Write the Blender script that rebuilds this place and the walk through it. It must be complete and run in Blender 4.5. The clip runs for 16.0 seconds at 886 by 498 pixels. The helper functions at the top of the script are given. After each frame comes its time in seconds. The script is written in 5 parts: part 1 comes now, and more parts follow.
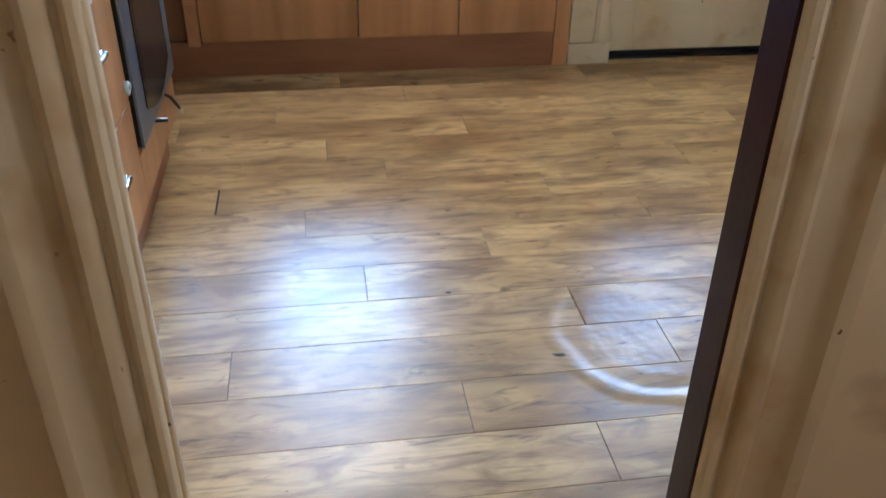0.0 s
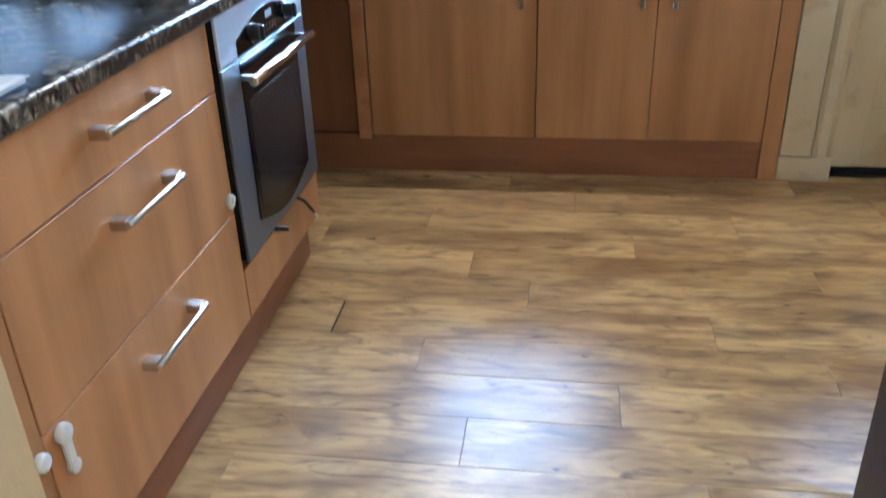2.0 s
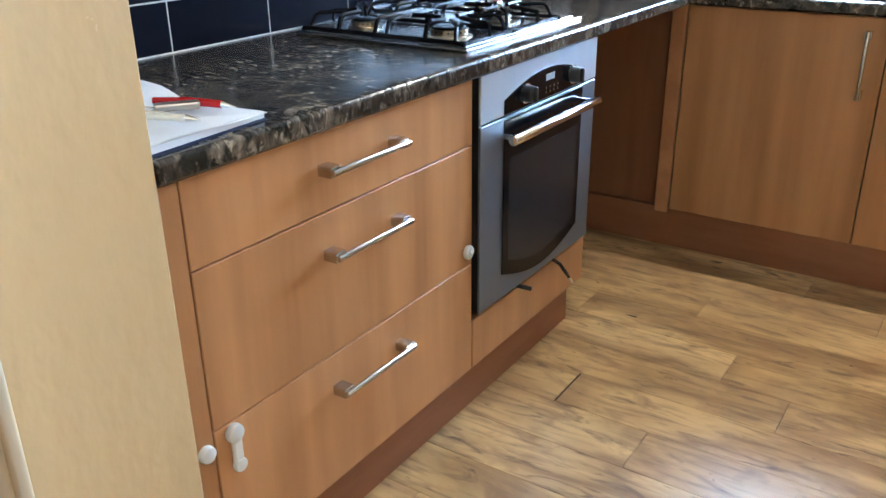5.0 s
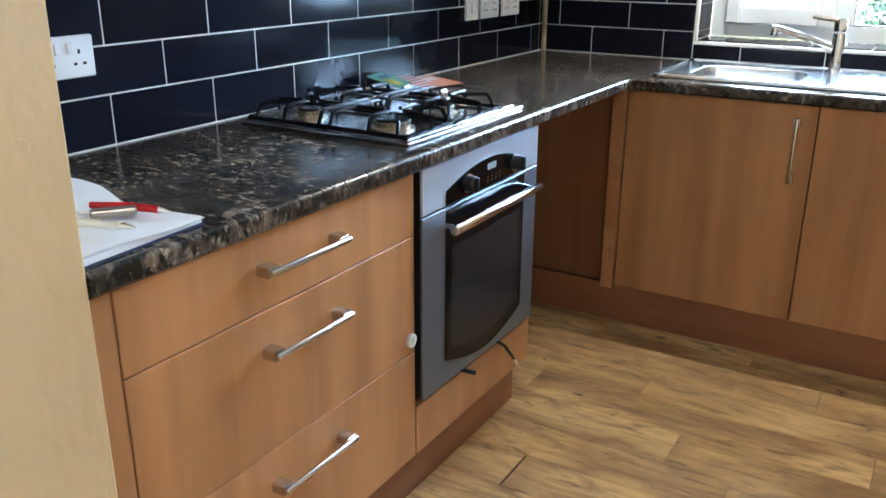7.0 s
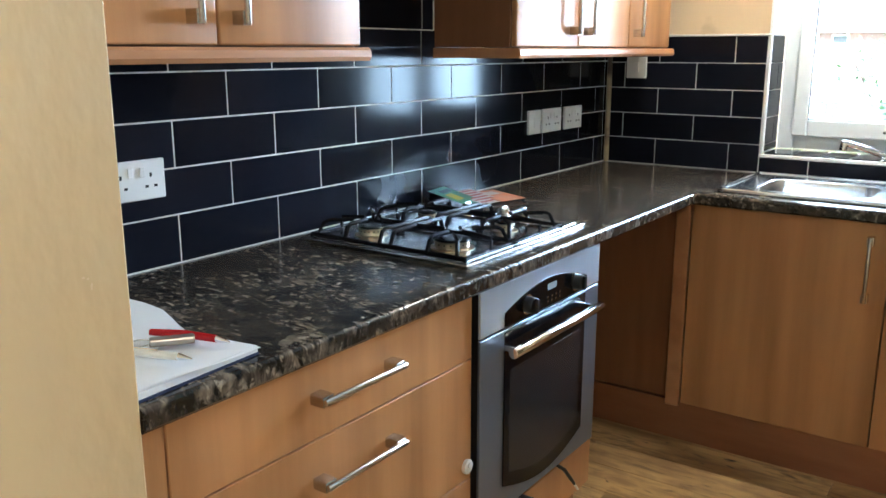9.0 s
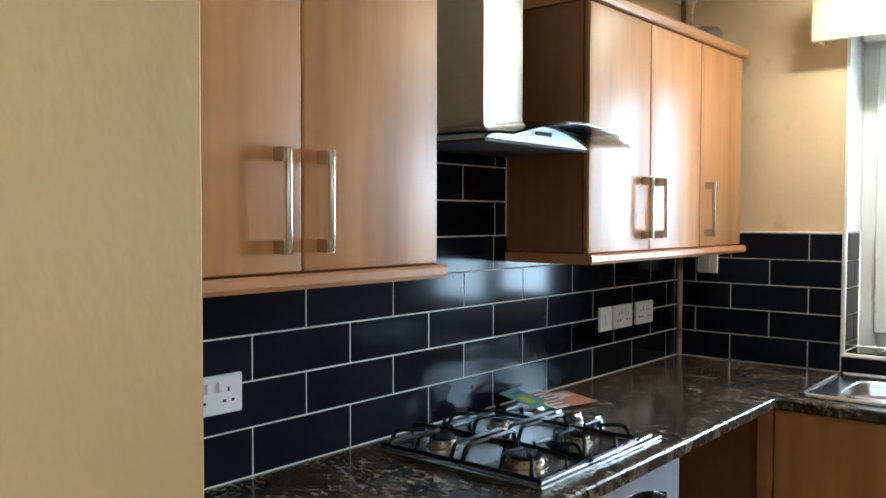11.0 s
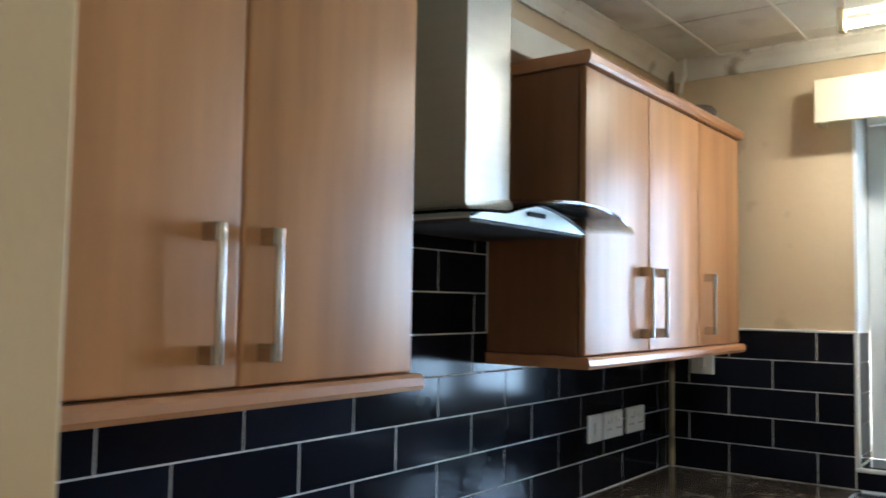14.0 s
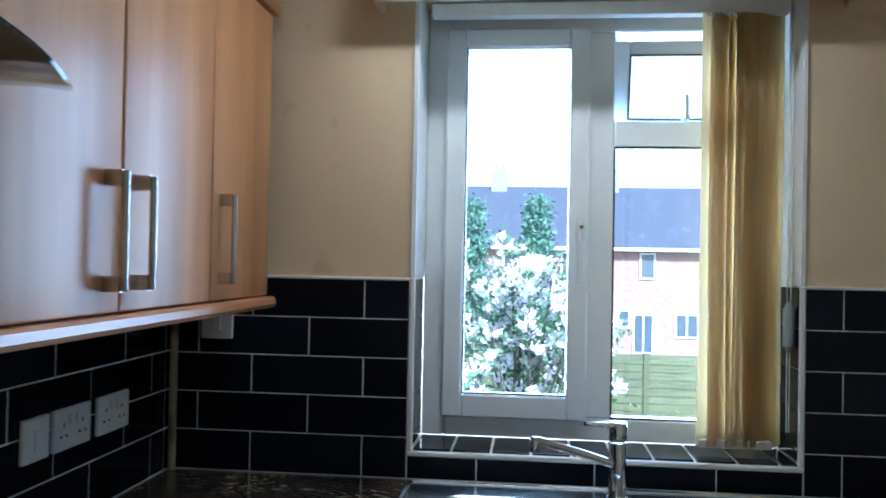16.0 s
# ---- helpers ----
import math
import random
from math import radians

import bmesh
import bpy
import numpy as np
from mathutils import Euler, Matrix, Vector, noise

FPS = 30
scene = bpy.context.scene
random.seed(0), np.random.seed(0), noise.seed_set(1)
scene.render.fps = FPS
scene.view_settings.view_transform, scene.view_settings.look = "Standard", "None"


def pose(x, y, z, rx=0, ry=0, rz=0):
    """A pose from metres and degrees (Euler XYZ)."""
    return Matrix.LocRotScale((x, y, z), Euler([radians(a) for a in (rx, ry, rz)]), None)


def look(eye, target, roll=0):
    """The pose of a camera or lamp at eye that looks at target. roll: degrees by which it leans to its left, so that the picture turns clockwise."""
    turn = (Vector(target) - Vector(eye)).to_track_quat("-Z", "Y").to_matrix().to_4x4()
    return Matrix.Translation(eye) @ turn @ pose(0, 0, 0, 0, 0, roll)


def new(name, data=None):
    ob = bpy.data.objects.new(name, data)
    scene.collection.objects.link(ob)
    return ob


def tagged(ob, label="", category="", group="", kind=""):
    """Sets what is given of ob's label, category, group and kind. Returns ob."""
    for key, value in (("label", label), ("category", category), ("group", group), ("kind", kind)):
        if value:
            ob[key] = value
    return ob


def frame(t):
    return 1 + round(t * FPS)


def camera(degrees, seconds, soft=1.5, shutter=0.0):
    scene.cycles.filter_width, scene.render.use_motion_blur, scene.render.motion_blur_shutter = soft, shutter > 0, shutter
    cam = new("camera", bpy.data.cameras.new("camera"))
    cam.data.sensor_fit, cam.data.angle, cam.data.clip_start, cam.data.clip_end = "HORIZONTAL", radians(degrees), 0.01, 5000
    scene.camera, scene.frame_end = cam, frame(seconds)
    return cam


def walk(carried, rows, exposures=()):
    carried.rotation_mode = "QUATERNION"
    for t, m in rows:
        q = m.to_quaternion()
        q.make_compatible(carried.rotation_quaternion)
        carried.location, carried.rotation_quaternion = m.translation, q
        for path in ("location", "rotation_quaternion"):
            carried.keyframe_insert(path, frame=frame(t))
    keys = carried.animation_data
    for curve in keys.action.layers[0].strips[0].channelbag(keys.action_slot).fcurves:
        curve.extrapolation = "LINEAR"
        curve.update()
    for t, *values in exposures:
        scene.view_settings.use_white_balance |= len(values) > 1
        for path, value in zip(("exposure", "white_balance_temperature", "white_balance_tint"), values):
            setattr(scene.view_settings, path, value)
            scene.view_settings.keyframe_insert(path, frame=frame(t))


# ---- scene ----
cam = camera(55.2, 16.0, soft=1.5, shutter=0.3)
EXPOSURES = [(0, 3.13, 4620, 10), (1.5, 3.03, 4640, 10), (2.5, 3.44, 4720, 10), (3.5, 3.5, 4950, 10), (7, 3.26, 5020, 10), (10, 2.9, 5400, 8), (12.5, 2.2, 5600, 9), (13.5, 2.2, 5450, 10), (14.5, 1.92, 4950, 8), (15, 1.75, 4850, 10), (16, 1.25, 4500, 8)]
PATH = [
    (0, (1.054, -3.96, 1.213), (1.319, -2.277, 0.166), 1.0),
    (0.5, (1.142, -3.818, 1.176), (1.32, -2.231, -0.027), 1.9),
    (1, (1.233, -3.703, 1.162), (1.226, -2.158, -0.108), 1.1),
    (1.5, (1.315, -3.631, 1.201), (1.104, -1.991, 0.076), -1.0),
    (2, (1.336, -3.602, 1.232), (1.061, -1.846, 0.316), -1.9),
    (2.5, (1.353, -3.574, 1.288), (1.006, -1.747, 0.553), -2.0),
    (3, (1.341, -3.549, 1.279), (0.829, -1.742, 0.59), -1.4),
    (3.5, (1.441, -3.484, 1.24), (0.546, -1.857, 0.497), -0.5),
    (3.7, (1.499, -3.482, 1.219), (0.516, -1.936, 0.416), -0.3),
    (5.8, (1.555, -3.445, 1.302), (0.521, -1.92, 0.523), -0.5),
    (6, (1.559, -3.442, 1.315), (0.538, -1.893, 0.566), -0.3),
    (6.5, (1.563, -3.426, 1.319), (0.589, -1.829, 0.61), 0.5),
    (7, (1.573, -3.435, 1.326), (0.603, -1.82, 0.655), 0.3),
    (7.5, (1.564, -3.418, 1.372), (0.501, -1.815, 0.826), -1.2),
    (8, (1.56, -3.408, 1.372), (0.452, -1.81, 0.904), -1.1),
    (8.5, (1.562, -3.406, 1.379), (0.453, -1.809, 0.909), -0.5),
    (9, (1.561, -3.4, 1.379), (0.433, -1.813, 0.921), -0.0),
    (9.5, (1.554, -3.391, 1.416), (0.362, -1.829, 1.04), -0.3),
    (10, (1.541, -3.393, 1.454), (0.298, -1.846, 1.202), -0.3),
    (12.5, (1.533, -3.41, 1.529), (0.205, -1.919, 1.628), -0.1),
    (13, (1.523, -3.406, 1.541), (0.156, -1.954, 1.685), 0.1),
    (13.5, (1.443, -3.33, 1.523), (0.074, -1.879, 1.658), 0.4),
    (14, (1.267, -3.137, 1.514), (0.068, -1.541, 1.64), 0.9),
    (14.5, (1.209, -2.91, 1.493), (0.245, -1.16, 1.582), 1.2),
    (15, (1.145, -2.684, 1.524), (0.376, -0.82, 1.604), 1.0),
    (15.5, (1.003, -2.412, 1.507), (0.604, -0.454, 1.582), 0.9),
    (16, (0.977, -2.214, 1.483), (0.765, -0.226, 1.512), 1.1),
]
walk(cam, [(t, look(eye, target, roll)) for t, eye, target, roll in PATH], EXPOSURES)

# ---- world, sun, large lights ----
world = bpy.data.worlds.new("sky")
scene.world = world
world.use_nodes = True
wn, wl = world.node_tree.nodes, world.node_tree.links
sky = wn.new("ShaderNodeTexSky")
sky.sky_type, sky.sun_disc = "NISHITA", False
sky.sun_elevation, sky.sun_rotation = radians(42), radians(150)
wn["Background"].inputs["Strength"].default_value = 0.15
thin_cloud = wn.new("ShaderNodeMix")
thin_cloud.data_type, thin_cloud.blend_type = "RGBA", "ADD"
thin_cloud.inputs["Factor"].default_value = 1.0
thin_cloud.inputs["B"].default_value = (2.4, 2.2, 2.1, 1)
wl.new(sky.outputs[0], thin_cloud.inputs["A"])
wl.new(thin_cloud.outputs["Result"], wn["Background"].inputs["Color"])


def lamp(name, kind, m, energy, colour=(1, 1, 1), **more):
    data = bpy.data.lights.new(name, kind)
    data.energy, data.color = energy, colour
    if kind == "AREA":
        data.shape, data.size, data.size_y = "RECTANGLE", more["size"], more["size_y"]
    if kind == "SUN":
        data.angle = more["angle"]
    if kind == "POINT":
        data.shadow_soft_size = more["radius"]
    ob = new(name, data)
    ob.matrix_world = m
    return ob


lamp("sun", "SUN", look((4, -9, 8), (0, 0, 0)), 4.8, (1.0, 0.95, 0.88), angle=radians(0.5))
lamp("window_light", "AREA", pose(1.16, 0.30, 1.6, -90, 0, 0), 22, (0.74, 0.88, 1.0), size=0.95, size_y=1.15)
lamp("door_light", "AREA", pose(2.68, -0.38, 1.5, -90, 0, 0), 7.4, (0.74, 0.88, 1.0), size=0.6, size_y=0.95)
lamp("tube_light", "AREA", pose(1.03, -0.38, 2.35, 0, 0, 0), 2.2, (1.0, 0.86, 0.66), size=0.56, size_y=0.05)
# added fill with no visible fitting, brightens the hall-side architraves
lamp("hall_light", "POINT", pose(2.15, -3.75, 1.9), 2.3, (1.0, 0.86, 0.70), radius=0.1)


# ---- materials ----
def material(name, colour, rough=0.5, metal=0.0, colour2=None, scale=4.0, stretch=(1, 1, 1), detail=4.0, vary=0.0,
             bump=0.0, bump_scale=60.0, rough_vary=0.0, coat=0.0, spread=(0.35, 0.65), emit=0.0, spec=0.5):
    """Two colours mixed by noise, fine bump, uneven gloss, and a shift of tone from piece to piece."""
    m = bpy.data.materials.new(name)
    m.use_nodes = True
    n, l = m.node_tree.nodes, m.node_tree.links
    b = n["Principled BSDF"]
    b.inputs["Roughness"].default_value, b.inputs["Metallic"].default_value = rough, metal
    b.inputs["Coat Weight"].default_value, b.inputs["Specular IOR Level"].default_value = coat, spec
    b.inputs["Coat Roughness"].default_value = 0.12
    coord, info = n.new("ShaderNodeTexCoord"), n.new("ShaderNodeObjectInfo")
    off = n.new("ShaderNodeVectorMath")
    off.operation = "MULTIPLY_ADD"
    l.new(info.outputs["Random"], off.inputs[0])
    off.inputs[1].default_value = (7.3, 5.1, 3.7)
    l.new(coord.outputs["Object"], off.inputs[2])
    mapping = n.new("ShaderNodeMapping")
    mapping.inputs["Scale"].default_value = stretch
    l.new(off.outputs[0], mapping.inputs["Vector"])
    noise_a = n.new("ShaderNodeTexNoise")
    noise_a.inputs["Scale"].default_value, noise_a.inputs["Detail"].default_value = scale, detail
    l.new(mapping.outputs[0], noise_a.inputs["Vector"])
    ramp = n.new("ShaderNodeMapRange")
    ramp.inputs["From Min"].default_value, ramp.inputs["From Max"].default_value = spread
    l.new(noise_a.outputs["Fac"], ramp.inputs["Value"])
    mix = n.new("ShaderNodeMix")
    mix.data_type = "RGBA"
    c2 = colour2 or tuple(c * 0.88 for c in colour)
    mix.inputs["A"].default_value, mix.inputs["B"].default_value = (*colour, 1), (*c2, 1)
    l.new(ramp.outputs[0], mix.inputs["Factor"])
    out = mix.outputs["Result"]
    if vary:
        val = n.new("ShaderNodeMapRange")
        val.inputs["To Min"].default_value, val.inputs["To Max"].default_value = 1 - vary, 1 + vary
        l.new(info.outputs["Random"], val.inputs["Value"])
        hsv = n.new("ShaderNodeHueSaturation")
        l.new(val.outputs[0], hsv.inputs["Value"])
        l.new(out, hsv.inputs["Color"])
        out = hsv.outputs["Color"]
    l.new(out, b.inputs["Base Color"])
    if rough_vary:
        r = n.new("ShaderNodeMapRange")
        r.inputs["To Min"].default_value, r.inputs["To Max"].default_value = max(rough - rough_vary, 0.02), rough + rough_vary
        big = n.new("ShaderNodeTexNoise")
        big.inputs["Scale"].default_value, big.inputs["Detail"].default_value = 5.0, 5.0
        l.new(coord.outputs["Object"], big.inputs["Vector"])
        l.new(big.outputs["Fac"], r.inputs["Value"])
        l.new(r.outputs[0], b.inputs["Roughness"])
    if bump:
        nb, bn = n.new("ShaderNodeTexNoise"), n.new("ShaderNodeBump")
        nb.inputs["Scale"].default_value, nb.inputs["Detail"].default_value = bump_scale, 3.0
        l.new(mapping.outputs[0], nb.inputs["Vector"])
        bn.inputs["Strength"].default_value, bn.inputs["Distance"].default_value = bump, 0.004
        l.new(nb.outputs["Fac"], bn.inputs["Height"])
        l.new(bn.outputs[0], b.inputs["Normal"])
    if emit:
        b.inputs["Emission Color"].default_value = (*colour, 1)
        b.inputs["Emission Strength"].default_value = emit
    return m


def glass_material(name, tint, rough=0.0, ior=1.5):
    m = bpy.data.materials.new(name)
    m.use_nodes = True
    n, l = m.node_tree.nodes, m.node_tree.links
    clear, gloss = n.new("ShaderNodeBsdfTransparent"), n.new("ShaderNodeBsdfGlossy")
    mix, fres = n.new("ShaderNodeMixShader"), n.new("ShaderNodeFresnel")
    clear.inputs["Color"].default_value = (*tint, 1)
    gloss.inputs["Roughness"].default_value = rough
    fres.inputs["IOR"].default_value = ior
    l.new(fres.outputs[0], mix.inputs[0])
    l.new(clear.outputs[0], mix.inputs[1])
    l.new(gloss.outputs[0], mix.inputs[2])
    l.new(mix.outputs[0], n["Material Output"].inputs["Surface"])
    return m


CREAM = material("cream_wall_paint", (0.70, 0.56, 0.36), 0.42, colour2=(0.64, 0.50, 0.31), scale=1.6, bump=0.5, bump_scale=14, rough_vary=0.12)
BOXING_M = material("bumpy_cream_silk_paint", (0.73, 0.555, 0.31), 0.26, spec=0.8, colour2=(0.67, 0.495, 0.27), scale=1.3, stretch=(1, 1, 0.6), bump=0.5, bump_scale=22, rough_vary=0.03)
CREAM_GLOSS = material("aged_cream_gloss_paint", (0.68, 0.58, 0.40), 0.37, colour2=(0.58, 0.45, 0.27), scale=3.0, stretch=(1, 1, 0.4), bump=0.5, bump_scale=22, rough_vary=0.07)
WHITE_TRIM = material("white_gloss_trim", (0.80, 0.78, 0.70), 0.3, colour2=(0.72, 0.70, 0.60), scale=6)
CEILING = material("ceiling_tile_board", (0.66, 0.67, 0.60), 0.7, colour2=(0.56, 0.55, 0.47), scale=2.2, bump=0.2, bump_scale=50, vary=0.03)
CORNICE_M = material("cornice_plaster", (0.72, 0.70, 0.62), 0.6, colour2=(0.60, 0.56, 0.46), scale=3.0, bump=0.2)
PVC = material("white_window_plastic", (0.85, 0.87, 0.87), 0.25, colour2=(0.74, 0.76, 0.76), scale=2)
BEECH = material("orange_beech_laminate", (0.555, 0.282, 0.116), 0.37, spec=0.34, colour2=(0.33, 0.155, 0.058), scale=2.0, stretch=(5, 5, 0.40), detail=7, vary=0.08, bump=0.05, bump_scale=90, rough_vary=0.06, spread=(0.34, 0.74))
BEECH_EDGE = material("beech_edge_rail", (0.50, 0.25, 0.115), 0.34, colour2=(0.40, 0.185, 0.08), scale=2.0, stretch=(6, 0.8, 6), vary=0.04, bump=0.05)
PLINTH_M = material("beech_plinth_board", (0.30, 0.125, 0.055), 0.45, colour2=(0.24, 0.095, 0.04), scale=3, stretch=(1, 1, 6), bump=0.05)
# unit sides: beech darkened in colour for the weak light that reaches them
CARCASS = material("shaded_beech_side_panel", (0.25, 0.11, 0.048), 0.4, colour2=(0.20, 0.085, 0.036), scale=2.4, stretch=(7, 7, 0.7), bump=0.05)
BLACK_TILE = material("gloss_black_tile", (0.006, 0.0068, 0.0108), 0.115, spec=0.11, colour2=(0.010, 0.0112, 0.0175), scale=3, bump=0.035, bump_scale=9, vary=0.3)
SILL_TILE = material("gloss_black_sill_tile", (0.008, 0.009, 0.013), 0.10, spec=0.6, colour2=(0.014, 0.015, 0.021), scale=3, bump=0.03, bump_scale=9, vary=0.3)
GROUT = material("off_white_grout", (0.74, 0.73, 0.69), 0.75, colour2=(0.60, 0.59, 0.54), scale=10, bump=0.3, bump_scale=200)
STEEL = material("brushed_steel", (0.50, 0.51, 0.50), 0.27, 1.0, colour2=(0.45, 0.46, 0.45), scale=2, stretch=(1, 1, 30))
CHIMNEY_STEEL = material("dull_brushed_steel", (0.47, 0.475, 0.45), 0.42, 0.85, colour2=(0.45, 0.455, 0.43), scale=2, stretch=(1, 1, 40))
HOOD_STEEL = material("pale_satin_steel", (0.74, 0.76, 0.75), 0.45, 0.6, colour2=(0.68, 0.70, 0.69), scale=2, stretch=(1, 1, 30))
# oven control panel steel: the window's bluish reflection is put into its colour
OVEN_STEEL_LIT = material("oven_steel_window_sheen", (0.56, 0.64, 0.73), 0.42, 0.7, colour2=(0.52, 0.60, 0.70), scale=2, stretch=(1, 6, 1))
SINK_STEEL = material("sink_steel", (0.68, 0.69, 0.70), 0.22, 1.0, colour2=(0.60, 0.61, 0.62), scale=5, rough_vary=0.08)
CHROME = material("polished_chrome", (0.78, 0.79, 0.80), 0.09, 1.0, rough_vary=0.03)
SATIN = material("satin_nickel_handle", (0.62, 0.60, 0.56), 0.26, 1.0, colour2=(0.55, 0.53, 0.49), scale=20, stretch=(1, 1, 8))
BLACK_IRON = material("black_enamel_iron", (0.008, 0.008, 0.009), 0.22, spec=0.10, bump=0.2, bump_scale=200)
# the same oven steel for the door, darkened in colour where no window reflects
OVEN_STEEL_SHADED = material("oven_steel_shaded", (0.195, 0.225, 0.275), 0.42, 0.75, colour2=(0.20, 0.235, 0.29), scale=2, stretch=(1, 6, 1))
BLACK_GLASS = material("black_oven_glass", (0.005, 0.005, 0.006), 0.12, spec=0.16, rough_vary=0.03)
BLACK_PLASTIC = material("black_plastic", (0.015, 0.015, 0.017), 0.3)
WHITE_PLASTIC = material("white_plastic", (0.78, 0.78, 0.76), 0.32, colour2=(0.70, 0.70, 0.67), scale=8)
DARK_HOLE = material("dark_recess", (0.02, 0.02, 0.02), 0.8)
RED_BROWN = material("dark_red_brown_paint", (0.034, 0.007, 0.006), 0.4, spec=0.25, colour2=(0.025, 0.006, 0.005), scale=6, bump=0.1)
PAPER = material("white_paper", (0.80, 0.82, 0.86), 0.7, colour2=(0.74, 0.76, 0.81), scale=5)
BLUE_BOARD = material("navy_notebook_cover", (0.02, 0.03, 0.09), 0.45)
RED_PLASTIC = material("red_pen_plastic", (0.45, 0.01, 0.015), 0.25)
BLIND_M = material("cream_yellow_blind_fabric", (0.83, 0.68, 0.38), 0.75, colour2=(0.76, 0.60, 0.30), scale=3, stretch=(30, 30, 1), bump=0.2, bump_scale=120)
def let_through(m, share):
    """Lets part of the light through a thin fabric."""
    n, l = m.node_tree.nodes, m.node_tree.links
    b, t, mix = n["Principled BSDF"], n.new("ShaderNodeBsdfTranslucent"), n.new("ShaderNodeMixShader")
    l.new(b.inputs["Base Color"].links[0].from_socket, t.inputs["Color"])
    mix.inputs[0].default_value = share
    l.new(b.outputs[0], mix.inputs[1])
    l.new(t.outputs[0], mix.inputs[2])
    l.new(mix.outputs[0], n["Material Output"].inputs["Surface"])


def chipped(m, colour, scale, lo, hi):
    """Small chips and grime spots over a paint."""
    n, l = m.node_tree.nodes, m.node_tree.links
    b = n["Principled BSDF"]
    base = b.inputs["Base Color"].links[0].from_socket
    coord, t, r2, mix = n.new("ShaderNodeTexCoord"), n.new("ShaderNodeTexNoise"), n.new("ShaderNodeMapRange"), n.new("ShaderNodeMix")
    t.inputs["Scale"].default_value, t.inputs["Detail"].default_value = scale, 3.0
    l.new(coord.outputs["Object"], t.inputs["Vector"])
    r2.inputs["From Min"].default_value, r2.inputs["From Max"].default_value = lo, hi
    l.new(t.outputs["Fac"], r2.inputs["Value"])
    mix.data_type = "RGBA"
    l.new(r2.outputs[0], mix.inputs["Factor"])
    l.new(base, mix.inputs["A"])
    mix.inputs["B"].default_value = (*colour, 1)
    l.new(mix.outputs["Result"], b.inputs["Base Color"])


chipped(CREAM_GLOSS, (0.16, 0.08, 0.03), 34, 0.735, 0.76)
chipped(CREAM_GLOSS, (0.50, 0.36, 0.20), 7, 0.56, 0.70)
chipped(CREAM, (0.42, 0.31, 0.18), 6, 0.62, 0.80)
chipped(CREAM, (0.30, 0.20, 0.11), 45, 0.77, 0.80)
chipped(CEILING, (0.36, 0.30, 0.22), 3.0, 0.56, 0.80)
chipped(CORNICE_M, (0.30, 0.24, 0.17), 9, 0.60, 0.75)
let_through(BLIND_M, 0.4)
CLEAR = glass_material("window_glass", (0.97, 0.99, 0.99))
HOOD_GLASS = glass_material("smoked_hood_glass", (0.88, 0.93, 0.93), 0.04, 1.30)


def worktop_material():
    m = material("dark_mottled_stone_laminate", (0.030, 0.024, 0.018), 0.19, spec=0.52, rough_vary=0.04)
    n, l = m.node_tree.nodes, m.node_tree.links
    b = n["Principled BSDF"]
    coord, drift = n.new("ShaderNodeTexCoord"), n.new("ShaderNodeMapping")
    drift.inputs["Rotation"].default_value = (0, 0, radians(38))
    drift.inputs["Scale"].default_value = (1.0, 1.7, 1.0)
    l.new(coord.outputs["Object"], drift.inputs["Vector"])

    def spots(scale, detail, lo, hi, twist):
        t, r = n.new("ShaderNodeTexNoise"), n.new("ShaderNodeMapRange")
        t.inputs["Scale"].default_value, t.inputs["Detail"].default_value = scale, detail
        t.inputs["Distortion"].default_value, t.inputs["Roughness"].default_value = twist, 0.62
        l.new(drift.outputs[0], t.inputs["Vector"])
        r.inputs["From Min"].default_value, r.inputs["From Max"].default_value = lo, hi
        l.new(t.outputs["Fac"], r.inputs["Value"])
        return r.outputs[0]

    # brown clouds, pale olive flecks gathered in drifts, then black pits
    clouds, gather = spots(5, 6, 0.40, 0.66, 0.8), spots(3.2, 4, 0.38, 0.58, 0.5)
    last = None
    for mask, colour, held in ((clouds, (0.070, 0.054, 0.040), False), (spots(13, 9, 0.48, 0.66, 0.7), (0.215, 0.175, 0.130), True), (spots(44, 6, 0.53, 0.66, 0.5), (0.37, 0.315, 0.235), True), (spots(26, 8, 0.49, 0.60, 0.6), (0.010, 0.009, 0.008), False)):
        if held:
            both = n.new("ShaderNodeMath")
            both.operation = "MULTIPLY"
            l.new(mask, both.inputs[0])
            l.new(gather, both.inputs[1])
            mask = both.outputs[0]
        mix = n.new("ShaderNodeMix")
        mix.data_type = "RGBA"
        l.new(mask, mix.inputs["Factor"])
        if last:
            l.new(last, mix.inputs["A"])
        else:
            mix.inputs["A"].default_value = (0.018, 0.0150, 0.0130, 1)
        mix.inputs["B"].default_value = (*colour, 1)
        last = mix.outputs["Result"]
    l.new(last, b.inputs["Base Color"])
    return m


BLISTER = (1.798, -2.439, 0.240)


